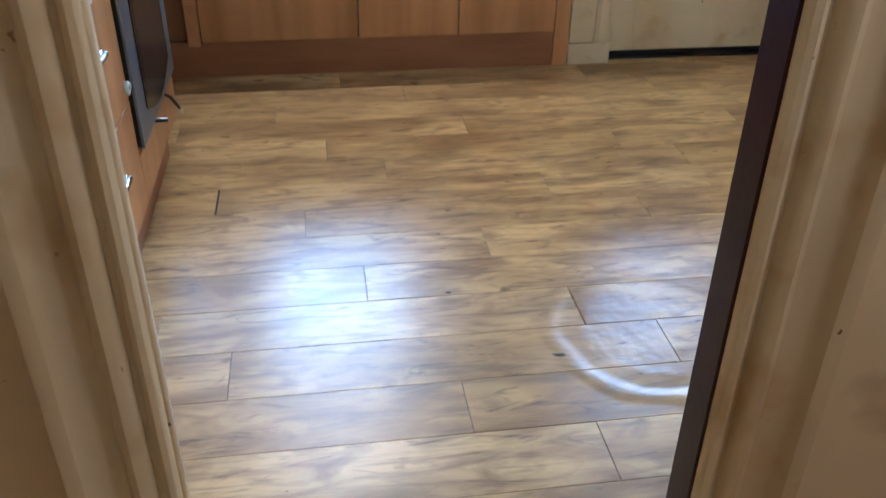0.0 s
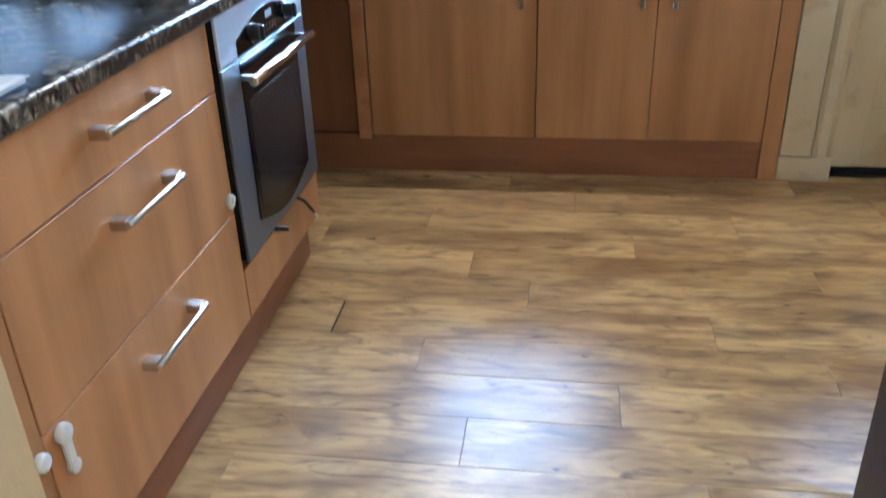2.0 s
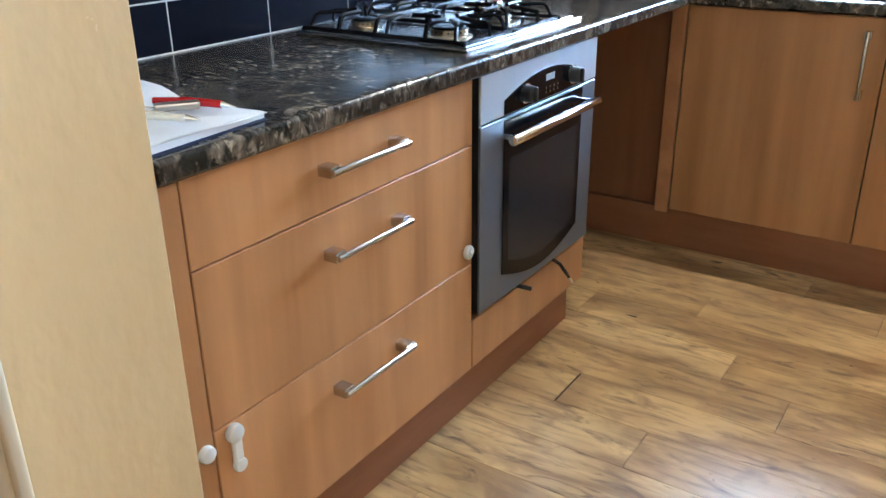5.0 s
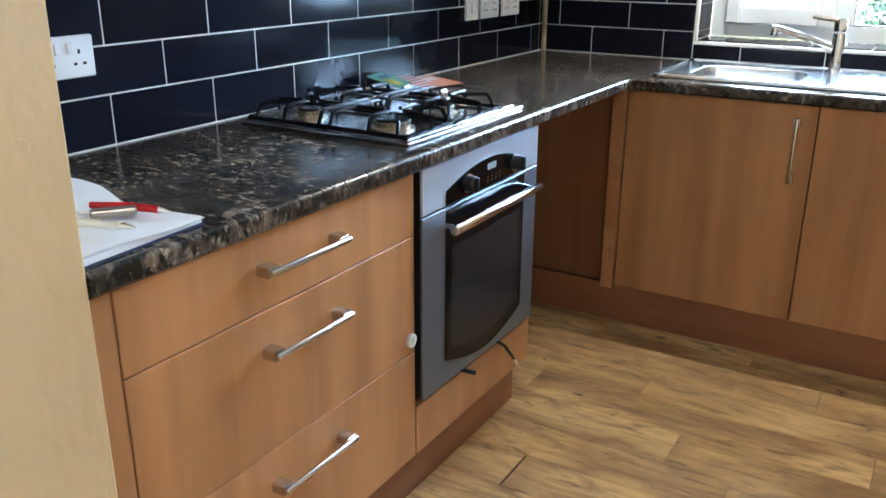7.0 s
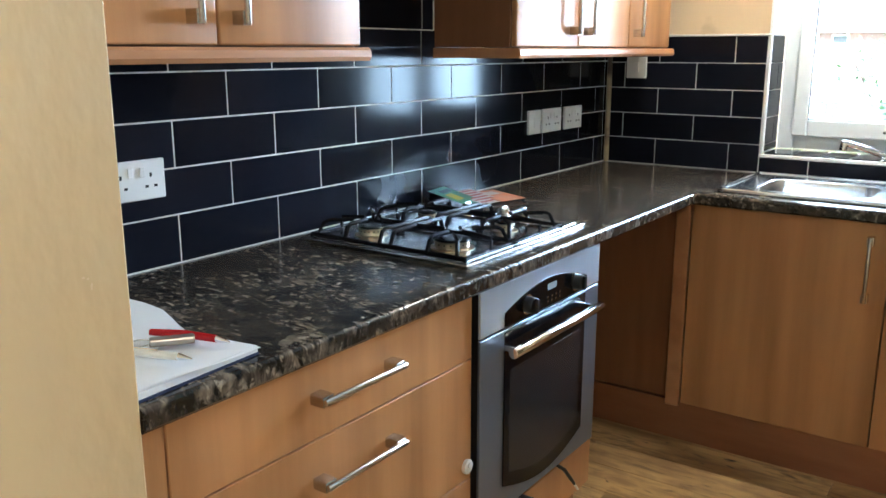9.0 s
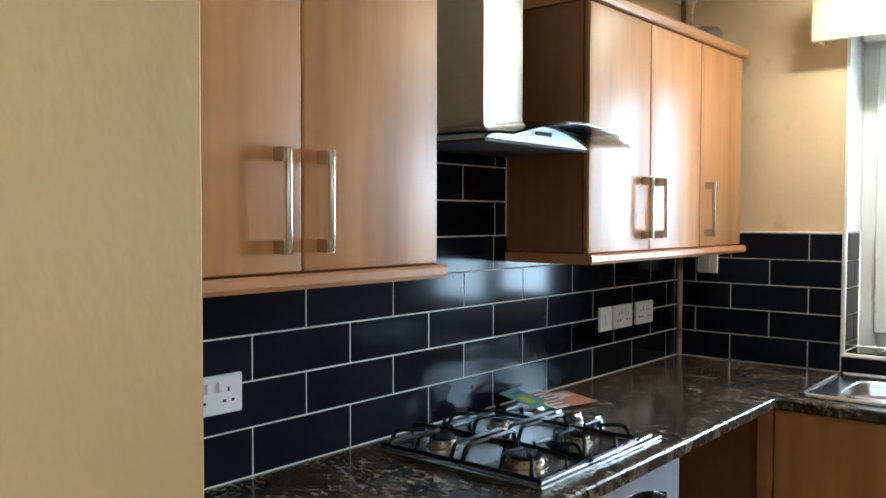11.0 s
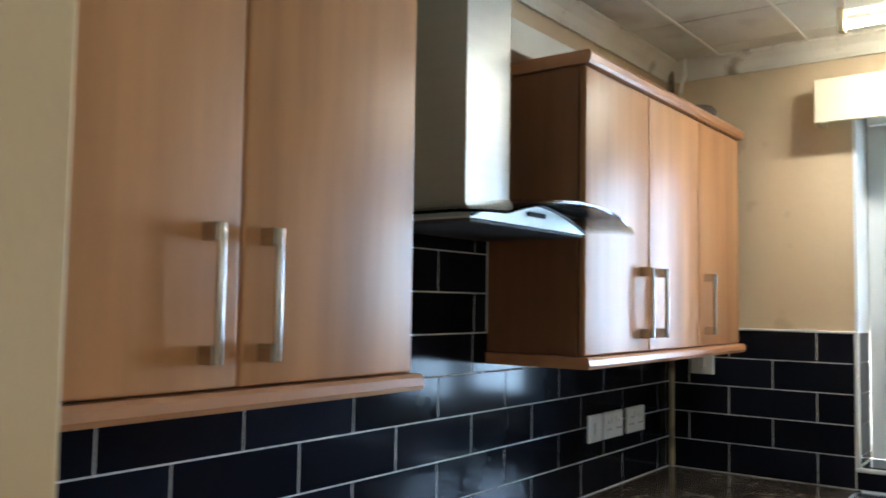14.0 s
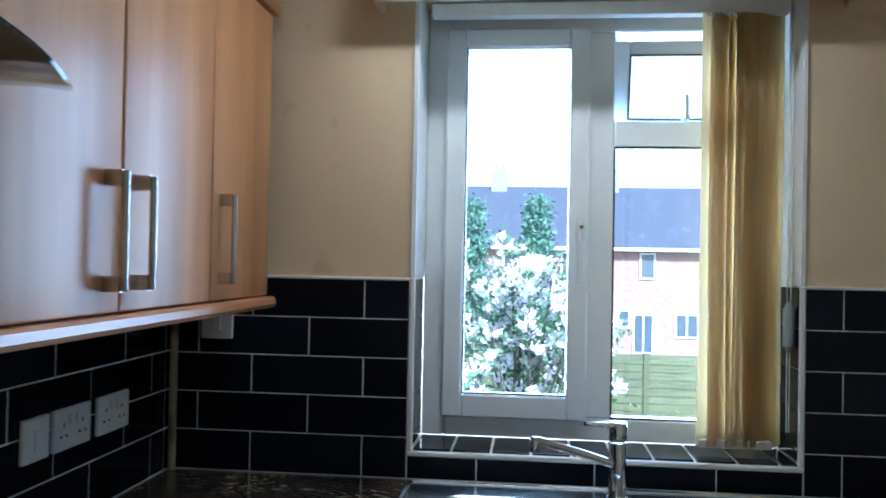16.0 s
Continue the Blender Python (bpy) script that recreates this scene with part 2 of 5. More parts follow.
def plank_material():
    m = material("wood_look_vinyl_planks", (0.42, 0.27, 0.13), 0.32, rough_vary=0.03, spec=0.5)
    n, l = m.node_tree.nodes, m.node_tree.links
    b = n["Principled BSDF"]
    geo, info = n.new("ShaderNodeNewGeometry"), n.new("ShaderNodeObjectInfo")
    off = n.new("ShaderNodeVectorMath")
    off.operation = "MULTIPLY_ADD"
    off.inputs[1].default_value = (31, 17, 0)
    l.new(info.outputs["Random"], off.inputs[0])
    l.new(geo.outputs["Position"], off.inputs[2])
    mp = n.new("ShaderNodeMapping")
    mp.inputs["Scale"].default_value = (2.2, 11.0, 1.0)
    l.new(off.outputs[0], mp.inputs["Vector"])

    def layer(scale, detail, dist, lo, hi, a, colour, vec=mp.outputs[0]):
        t, r, mix = n.new("ShaderNodeTexNoise"), n.new("ShaderNodeMapRange"), n.new("ShaderNodeMix")
        t.inputs["Scale"].default_value, t.inputs["Detail"].default_value, t.inputs["Distortion"].default_value = scale, detail, dist
        l.new(vec, t.inputs["Vector"])
        r.inputs["From Min"].default_value, r.inputs["From Max"].default_value = lo, hi
        l.new(t.outputs["Fac"], r.inputs["Value"])
        mix.data_type = "RGBA"
        l.new(r.outputs[0], mix.inputs["Factor"])
        l.new(a, mix.inputs["A"])
        mix.inputs["B"].default_value = (*colour, 1)
        return mix.outputs["Result"]

    base = n.new("ShaderNodeMix")
    base.data_type = "RGBA"
    base.inputs["A"].default_value, base.inputs["B"].default_value = (0.68, 0.455, 0.200, 1), (0.50, 0.315, 0.120, 1)
    l.new(info.outputs["Random"], base.inputs["Factor"])
    def stretched(x, y):
        v = n.new("ShaderNodeMapping")
        v.inputs["Scale"].default_value = (x, y, 1.0)
        l.new(off.outputs[0], v.inputs["Vector"])
        return v.outputs[0]

    # broad clouds, blotches, fine streaks, dark split grain, bruises along the grain, knots
    c = layer(1.0, 5, 0.8, 0.38, 0.68, base.outputs["Result"], (0.27, 0.150, 0.055), stretched(2.2, 7.0))
    c = layer(1.0, 6, 1.0, 0.48, 0.80, c, (0.22, 0.120, 0.052), stretched(7.0, 17.0))
    c = layer(1.0, 6, 0.4, 0.52, 0.84, c, (0.17, 0.092, 0.042), stretched(5.0, 50.0))
    c = layer(1.0, 6, 2.0, 0.59, 0.76, c, (0.12, 0.065, 0.032), stretched(5.0, 20.0))
    c = layer(1.0, 5, 0.8, 0.58, 0.82, c, (0.10, 0.055, 0.030), stretched(3.0, 11.0))
    c = layer(1.0, 2, 0.3, 0.71, 0.77, c, (0.024, 0.012, 0.008), stretched(14.0, 30.0))
    l.new(c, b.inputs["Base Color"])
    grain, bump = n.new("ShaderNodeTexNoise"), n.new("ShaderNodeBump")
    fine = n.new("ShaderNodeMapping")
    fine.inputs["Scale"].default_value = (12, 60, 1)
    l.new(off.outputs[0], fine.inputs["Vector"])
    l.new(fine.outputs[0], grain.inputs["Vector"])
    grain.inputs["Scale"].default_value, grain.inputs["Detail"].default_value = 1.0, 1
    bump.inputs["Strength"].default_value, bump.inputs["Distance"].default_value = 0.12, 0.002
    l.new(grain.outputs["Fac"], bump.inputs["Height"])
    # a lifted blister in the vinyl: a curved ridge round faint ripples, and a slight sag everywhere
    lift = n.new("ShaderNodeBump")

    def calc(kind, a, b2):
        q = n.new("ShaderNodeMath")
        q.operation = kind
        for socket_, value in zip(q.inputs, (a, b2)):
            if isinstance(value, (int, float)):
                socket_.default_value = value
            else:
                l.new(value, socket_)
        return q.outputs[0]

    def eased(value, lo, hi, a, c2):
        q = n.new("ShaderNodeMapRange")
        q.interpolation_type = "SMOOTHERSTEP"
        for key, v in (("From Min", lo), ("From Max", hi), ("To Min", a), ("To Max", c2)):
            q.inputs[key].default_value = v
        l.new(value, q.inputs["Value"])
        return q.outputs[0]

    def rough_noise(scale, detail):
        q = n.new("ShaderNodeTexNoise")
        q.inputs["Scale"].default_value, q.inputs["Detail"].default_value = scale, detail
        l.new(geo.outputs["Position"], q.inputs["Vector"])
        return q.outputs["Fac"]

    away = n.new("ShaderNodeVectorMath")
    away.operation = "DISTANCE"
    away.inputs[1].default_value = (BLISTER[0], BLISTER[1], 0.0)
    l.new(geo.outputs["Position"], away.inputs[0])
    dist = calc("ADD", away.outputs["Value"], calc("MULTIPLY", rough_noise(5.0, 1.0), 0.07))
    off_ring = calc("ABSOLUTE", calc("SUBTRACT", dist, BLISTER[2] + 0.035), 0)
    ridge = calc("MULTIPLY", eased(off_ring, 0.034, 0.0, 0.0, 0.8), rough_noise(4.0, 2.0))
    inside = eased(dist, BLISTER[2] + 0.03, BLISTER[2] - 0.06, 0.08, 0.75)
    height = calc("ADD", ridge, calc("MULTIPLY", rough_noise(13.0, 2.0), inside))
    l.new(height, lift.inputs["Height"])
    lift.inputs["Strength"].default_value, lift.inputs["Distance"].default_value = 0.34, 0.018
    l.new(bump.outputs[0], lift.inputs["Normal"])
    l.new(lift.outputs[0], b.inputs["Normal"])
    return m


WORKTOP_M, PLANK_M = worktop_material(), plank_material()


# ---- mesh helpers ----
def addbox(bm, x0, x1, y0, y1, z0, z1, b=0.0, seg=1):
    made = bmesh.ops.create_cube(bm, size=1)["verts"]
    for v in made:
        v.co = Vector((x0 + (v.co.x + 0.5) * (x1 - x0), y0 + (v.co.y + 0.5) * (y1 - y0), z0 + (v.co.z + 0.5) * (z1 - z0)))
    if b:
        edges = list({e for v in made for e in v.link_edges})
        bmesh.ops.bevel(bm, geom=edges, offset=b, segments=seg, affect="EDGES", profile=0.5)
    return bm


def box(x0, x1, y0, y1, z0, z1, b=0.0, seg=1):
    return addbox(bmesh.new(), x0, x1, y0, y1, z0, z1, b, seg)


def addcyl(bm, p0, p1, r0, r1=None, n=16, b=0.0):
    p0, p1 = Vector(p0), Vector(p1)
    m = Matrix.Translation((p0 + p1) / 2) @ (p1 - p0).to_track_quat("Z", "Y").to_matrix().to_4x4()
    made = bmesh.ops.create_cone(bm, cap_ends=True, segments=n, radius1=r0, radius2=r0 if r1 is None else r1, depth=(p1 - p0).length, matrix=m)["verts"]
    if b:
        rims = [e for e in {e for v in made for e in v.link_edges} if any(len(f.verts) > 4 for f in e.link_faces)]
        bmesh.ops.bevel(bm, geom=rims, offset=b, segments=2, affect="EDGES", profile=0.5)
    return bm


def cyl(p0, p1, r0, r1=None, n=16, b=0.0):
    return addcyl(bmesh.new(), p0, p1, r0, r1, n, b)


def addprism(bm, pts, axis, a0, a1):
    """A flat outline pushed out along an axis: x takes (y, z), y takes (x, z), z takes (x, y)."""
    def at(p, a):
        return {"x": (a, p[0], p[1]), "y": (p[0], a, p[1]), "z": (p[0], p[1], a)}[axis]
    lo, hi = [bm.verts.new(at(p, a0)) for p in pts], [bm.verts.new(at(p, a1)) for p in pts]
    faces = [bm.faces.new(lo), bm.faces.new(hi)]
    for i in range(len(pts)):
        k = (i + 1) % len(pts)
        faces.append(bm.faces.new((lo[i], lo[k], hi[k], hi[i])))
    bmesh.ops.recalc_face_normals(bm, faces=faces)
    return bm


def prism(pts, axis, a0, a1):
    return addprism(bmesh.new(), pts, axis, a0, a1)


def addtube(bm, pts, r, n=8, radii=None):
    pts = [Vector(p) for p in pts]
    rings = []
    up = Vector((0, 0, 1))
    for i, p in enumerate(pts):
        d = (pts[min(i + 1, len(pts) - 1)] - pts[max(i - 1, 0)]).normalized()
        side = d.cross(up)
        side = side.normalized() if side.length > 0.05 else d.cross(Vector((1, 0, 0))).normalized()
        over = side.cross(d).normalized()
        rr = radii[i] if radii else r
        rings.append([bm.verts.new(p + side * rr * math.cos(2 * math.pi * k / n) + over * rr * math.sin(2 * math.pi * k / n)) for k in range(n)])
    faces = [bm.faces.new(rings[0]), bm.faces.new(rings[-1])]
    for a, c in zip(rings, rings[1:]):
        for k in range(n):
            faces.append(bm.faces.new((a[k], a[(k + 1) % n], c[(k + 1) % n], c[k])))
    bmesh.ops.recalc_face_normals(bm, faces=faces)
    return bm


def tube(pts, r, n=8, radii=None):
    return addtube(bmesh.new(), pts, r, n, radii)


def addlathe(bm, c, profile, n=24):
    rings = [[bm.verts.new((c[0] + r * math.cos(2 * math.pi * k / n), c[1] + r * math.sin(2 * math.pi * k / n), c[2] + z)) for k in range(n)] for r, z in profile]
    faces = [bm.faces.new(rings[0]), bm.faces.new(rings[-1])]
    for a, b in zip(rings, rings[1:]):
        for k in range(n):
            faces.append(bm.faces.new((a[k], a[(k + 1) % n], b[(k + 1) % n], b[k])))
    bmesh.ops.recalc_face_normals(bm, faces=faces)
    return bm


def thing(name, base, label, category, group=""):
    ob = new(name)
    ob.empty_display_size = 0.05
    ob.matrix_basis = Matrix.Translation(base)
    return tagged(ob, label, category, group)


def part(name, bm, mat, parent=None, label="", smooth=False):
    me = bpy.data.meshes.new(name)
    bm.to_mesh(me)
    bm.free()
    me.materials.append(mat)
    if smooth:
        me.shade_smooth()
        me.set_sharp_from_angle(angle=radians(35))
    ob = new(name, me)
    if parent:
        ob.parent = parent
        if parent.type == "EMPTY" and parent.parent is None:
            ob.matrix_parent_inverse = parent.matrix_basis.inverted()
    return tagged(ob, label)


def structure(name, bm, mat, label="", smooth=False):
    return tagged(part(name, bm, mat, None, label, smooth), kind="structure")


def single(name, bm, mat, label, category, smooth=False, group=""):
    return tagged(part(name, bm, mat, None, "", smooth), label, category, group)


CEIL = 2.45

# ---- room shell ----
floor = structure("floor", box(-0.3, 3.6, -6.0, 0.0, -0.12, -0.0045), DARK_HOLE, "sub-floor under worn wood-look planks")
b = box(-0.3, -0.006, -3.2, 0.3, -0.1, 2.6)
structure("wall_west", b, CREAM, "cream painted wall behind the long worktop")
b = box(-0.006, 0.656, 0.006, 0.3, -0.1, 2.6)
addbox(b, 0.656, 1.658, 0.006, 0.3, -0.1, 0.975)
addbox(b, 0.656, 1.658, 0.006, 0.3, 2.2, 2.6)
addbox(b, 1.658, 2.1, 0.006, 0.3, -0.1, 2.6)
structure("wall_north", b, CREAM, "cream painted wall round the kitchen window")
b = box(2.106, 2.30, -0.55, 0.3, -0.1, 2.6)
addbox(b, 2.30, 3.06, -0.55, -0.40, 2.04, 2.6)
addbox(b, 3.06, 3.5, -0.55, -0.40, -0.1, 2.6)
structure("wall_by_back_door", b, CREAM, "cream painted wall round the back door")
structure("wall_east", box(3.3, 3.5, -3.090, -0.55, -0.1, 2.6), CREAM, "cream painted wall")
b = box(1.624, 3.3, -3.090, -3.030, -0.1, 2.6)
addbox(b, 0.62, 0.82, -3.150, -3.138, -0.1, 2.6)
addbox(b, 0.82, 1.624, -3.150, -3.090, 2.04, 2.6)
structure("wall_south", b, CREAM, "cream painted wall round the hall doorway")
structure("wall_boxing", box(-0.006, 0.62, -3.150, -2.774, -0.1, 2.6, 0.004), BOXING_M, "cream painted projecting wall with bumpy plaster")
structure("skirting_boxing", prism([(0.62, 0), (0.642, 0), (0.642, 0.085), (0.634, 0.1), (0.62, 0.1)], "y", -3.134, -2.763), WHITE_TRIM, "cream gloss skirting board at the wall's foot")
structure("hall_walls", addbox(addbox(box(-0.1, 0.0, -6, -3.150, -0.1, 2.6), 2.4, 2.5, -6, -3.090, -0.1, 2.6), -0.1, 2.5, -6.1, -6.0, -0.1, 2.6), CREAM, "cream painted hall walls")

# ceiling of square boards with narrow raised joints
b = bmesh.new()
for i in range(-1, 12):
    for k in range(0, 21):
        x, y = 0.22 + 0.31 * (i - 1), 0.15 - 0.31 * k
        addbox(b, x + 0.002, x + 0.308, y - 0.308, y - 0.002, CEIL, CEIL + 0.02, 0.003)
addbox(b, -0.3, 3.6, -6.2, 0.3, CEIL + 0.012, CEIL + 0.15)
structure("ceiling", b, CEILING, "stained off-white square ceiling boards")
b = bmesh.new()
for i in range(0, 9):
    x = 0.22 + 0.31 * i
    addbox(b, x - 0.004, x + 0.004, -3.0, 0.0, CEIL - 0.004, CEIL + 0.001)
structure("ceiling_joint_strips", b, WHITE_TRIM, "thin white strips along the ceiling board joints")
cove = [(0, 0), (0.058, 0), (0.058, -0.008), (0.045, -0.014), (0.025, -0.032), (0.012, -0.055), (0.008, -0.07), (0, -0.07)]
structure("cornice_west", prism([(x, CEIL + z) for x, z in cove], "y", -2.774, 0.0), CORNICE_M, "off-white coved cornice with cracked joints")
structure("cornice_north", prism([(-x, CEIL + z) for x, z in cove], "x", 0.0, 2.106), CORNICE_M, "off-white coved cornice with cracked joints")
structure("cornice_boxing", prism([(0.62 + x, CEIL + z) for x, z in cove], "y", -3.09, -2.712), CORNICE_M, "off-white coved cornice")
structure("cornice_boxing_return", prism([(-2.774 + x, CEIL + z) for x, z in cove], "x", 0.0, 0.62), CORNICE_M, "off-white coved cornice")

# ---- hall doorway ----
def leaning(bm, degrees, x):
    """Leans an upright piece a little sideways about its foot at x."""
    bmesh.ops.transform(bm, matrix=pose(x, 0, 0) @ pose(0, 0, 0, 0, degrees, 0) @ pose(-x, 0, 0), verts=bm.verts)
    return bm


structure("door_lining_right", leaning(box(1.592, 1.622, -3.092, -3.022, 0, 2.04, 0.003), -0.45, 1.592), RED_BROWN, "dark red-brown painted door lining")
structure("door_lining_left", box(0.82, 0.851, -3.153, -3.136, 0, 2.04, 0.005, 3), CREAM_GLOSS, "aged cream gloss door lining", True)
structure("door_lining_head", box(0.851, 1.575, -3.148, -3.094, 2.005, 2.04), CREAM_GLOSS, "aged cream gloss door lining")
arch = [(0, 0), (0, 0.006), (0.004, 0.013), (0.011, 0.016), (0.017, 0.013), (0.020, 0.006), (0.027, 0.006), (0.030, 0.014), (0.036, 0.021), (0.045, 0.024), (0.053, 0.021), (0.058, 0.013), (0.060, 0.009), (0.090, 0.011), (0.100, 0.018), (0.106, 0.030), (0.114, 0.034), (0.124, 0.034), (0.128, 0.026), (0.130, 0)]
structure("architrave_hall_left", prism([(0.846 - x, -3.153 - d) for x, d in arch], "z", 0, 2.08), CREAM_GLOSS, "aged cream moulded architrave", True)
structure("architrave_hall_right", leaning(prism([(1.596 + 1.2 * x, -3.092 - 1.3 * d) for x, d in arch], "z", 0, 2.08), -0.45, 1.592), CREAM_GLOSS, "aged chipped cream moulded architrave", True)
structure("architrave_hall_head", prism([(-3.153 - d, 2.006 + x) for x, d in arch], "x", 0.716, 1.58), CREAM_GLOSS, "aged cream moulded architrave", True)
structure("architrave_kitchen_right", box(1.625, 1.68, -3.030, -3.018, 0, 2.07, 0.004), CREAM_GLOSS, "aged cream architrave")

# ---- back door ----
structure("back_door_post", box(2.106, 2.215, -0.585, -0.55, 0.09, 2.12, 0.003), CREAM_GLOSS, "cream gloss door post")
structure("back_door_post_block", box(2.100, 2.285, -0.598, -0.55, 0, 0.088, 0.006, 2), CREAM_GLOSS, "scuffed cream plinth block at the door post's foot")
structure("back_door_stop", prism([(2.218, -0.55), (2.218, -0.58), (2.232, -0.592), (2.262, -0.592), (2.282, -0.575), (2.282, -0.55)], "z", 0.088, 2.12), CREAM_GLOSS, "chipped cream moulded architrave")
structure("back_door_architrave_right", box(3.06, 3.14, -0.585, -0.55, 0, 2.12, 0.004), CREAM_GLOSS, "cream architrave")
structure("back_door_architrave_head", box(2.285, 3.06, -0.585, -0.55, 2.04, 2.12, 0.004), CREAM_GLOSS, "cream architrave")
structure("back_door_threshold", addbox(box(2.30, 3.06, -0.548, -0.3, -0.06, 0.008), 2.30, 3.06, -0.50, -0.41, 0.004, 0.060), BLACK_PLASTIC, "black threshold under the back door")
b = box(2.292, 2.40, -0.535, -0.492, 0.035, 2.035, 0.002)
addbox(b, 2.95, 3.056, -0.535, -0.492, 0.035, 2.035, 0.002)
addbox(b, 2.40, 2.95, -0.535, -0.492, 0.035, 0.26, 0.002)
addbox(b, 2.40, 2.95, -0.535, -0.492, 0.93, 1.06, 0.002)
addbox(b, 2.40, 2.95, -0.535, -0.492, 1.93, 2.035, 0.002)
addbox(b, 2.40, 2.95, -0.52, -0.505, 0.26, 0.93)
door = tagged(part("door_back", b, CREAM_GLOSS, None), "cream gloss back door, worn, panelled below and glazed above", kind="structure")
part("pane", box(2.40, 2.95, -0.516, -0.512, 1.06, 1.93), CLEAR, door, "clear door glass")
part("door_handle", addtube(addcyl(bmesh.new(), (3.0, -0.535, 1.02), (3.0, -0.575, 1.02), 0.01), [(3.0, -0.575, 1.02), (2.95, -0.58, 1.02), (2.90, -0.575, 1.015)], 0.009), CHROME, door, "steel lever handle", True)

# ---- window ----
WIN = thing("window_1", (1.16, 0.21, 1.0), "white plastic double-glazed window with a side sash and open fanlight", "window")
WIN["kind"] = "structure"
Y0, Y1 = 0.195, 0.265


def ring(x0, x1, z0, z1, w, y0, y1, bev=0.004, w_bottom=None):
    wb = w_bottom or w
    b = box(x0, x0 + w, y0, y1, z0, z1, bev)
    addbox(b, x1 - w, x1, y0, y1, z0, z1, bev)
    addbox(b, x0 + w, x1 - w, y0, y1, z1 - w, z1, bev)
    addbox(b, x0 + w, x1 - w, y0, y1, z0, z0 + wb, bev)
    return b


b = ring(0.668, 1.648, 0.99, 2.199, 0.062, Y0, Y1)
addbox(b, 1.126, 1.198, Y0, Y1, 1.052, 2.137, 0.004)
addbox(b, 1.198, 1.593, Y0, Y1, 1.812, 1.885, 0.004)
part("window_frame", b, PVC, WIN)
sash = part("sash", ring(0.724, 1.130, 1.044, 2.146, 0.057, 0.172, 0.235, 0.006, 0.067), PVC, WIN, "white plastic opening sash")
part("gasket", ring(0.781, 1.079, 1.111, 2.091, 0.004, 0.182, 0.2, 0), BLACK_PLASTIC, sash, "black rubber gasket")
part("pane", box(0.782, 1.078, 0.205, 0.21, 1.112, 2.09), CLEAR, sash, "clear glass")
part("pane", box(1.198, 1.593, 0.225, 0.23, 1.052, 1.812), CLEAR, WIN, "clear glass")
part("gasket", ring(1.197, 1.594, 1.051, 1.813, 0.005, 0.198, 0.21, 0), BLACK_PLASTIC, WIN, "black rubber gasket")
b = ring(1.197, 1.594, 1.862, 2.123, 0.045, -0.02, 0.015, 0.003)
bmesh.ops.transform(b, matrix=pose(0, 0.24, 2.125) @ pose(0, 0, 0, 16) @ pose(0, 0, -2.125), verts=b.verts)
fan = part("fanlight_sash", b, PVC, WIN, "white plastic fanlight sash, tilted open")
b = box(1.243, 1.548, 0.0, 0.004, 1.9, 2.085)
bmesh.ops.transform(b, matrix=pose(0, 0.24, 2.125) @ pose(0, 0, 0, 16) @ pose(0, 0, -2.125), verts=b.verts)
part("pane", b, CLEAR, fan, "clear glass")
b = ring(1.242, 1.549, 1.899, 2.086, 0.004, -0.022, -0.004, 0)
bmesh.ops.transform(b, matrix=pose(0, 0.24, 2.125) @ pose(0, 0, 0, 16) @ pose(0, 0, -2.125), verts=b.verts)
part("gasket", b, BLACK_PLASTIC, fan, "black rubber gasket")
part("fanlight_stay", addbox(box(1.388, 1.402, 0.18, 0.25, 1.89, 1.90), 1.39, 1.40, 0.19, 0.2, 1.89, 1.96, 0.002), WHITE_PLASTIC, WIN, "white window stay")
b = box(1.095, 1.113, 0.160, 0.172, 1.54, 1.61, 0.003)
addbox(b, 1.097, 1.111, 0.150, 0.162, 1.43, 1.60, 0.005, 2)
part("window_handle", b, WHITE_PLASTIC, WIN, "white plastic window handle")
part("handle_lock", cyl((1.108, 0.149, 1.585), (1.108, 0.145, 1.585), 0.006, n=12), SATIN, WIN, "steel lock button")

# plastic reveal linings above the tiles, and the tiled sill
structure("reveal_lining_left", box(0.656, 0.668, 0.0, 0.20, 1.437, 2.2), PVC, "white plastic window reveal")
structure("reveal_lining_right", box(1.648, 1.658, 0.0, 0.20, 1.437, 2.2), PVC, "white plastic window reveal")
structure("tile_trim_reveal", addbox(addbox(box(0.656, 0.670, -0.010, 0.004, 0.985, 1.437, 0.003), 1.644, 1.658, -0.010, 0.004, 0.985, 1.437, 0.003), 0.656, 1.658, -0.010, 0.004, 0.972, 0.985, 0.003), WHITE_PLASTIC, "white plastic tile edge trim")
structure("tile_trim_top", addbox(box(0.0, 0.656, -0.010, 0.006, 1.430, 1.438, 0.002), 1.658, 2.105, -0.010, 0.006, 1.430, 1.438, 0.002), WHITE_PLASTIC, "white plastic tile edge trim")
b = structure("sill_bed", box(0.656, 1.658, 0.004, 0.195, 0.95, 0.984), GROUT, "white grout under sill tiles")
sill_bed = b
reveal_bed = structure("reveal_bed", addbox(box(0.650, 0.6615, 0.004, 0.195, 0.984, 1.436), 1.6535, 1.666, 0.004, 0.195, 0.984, 1.436), GROUT, "white grout round reveal tiles")

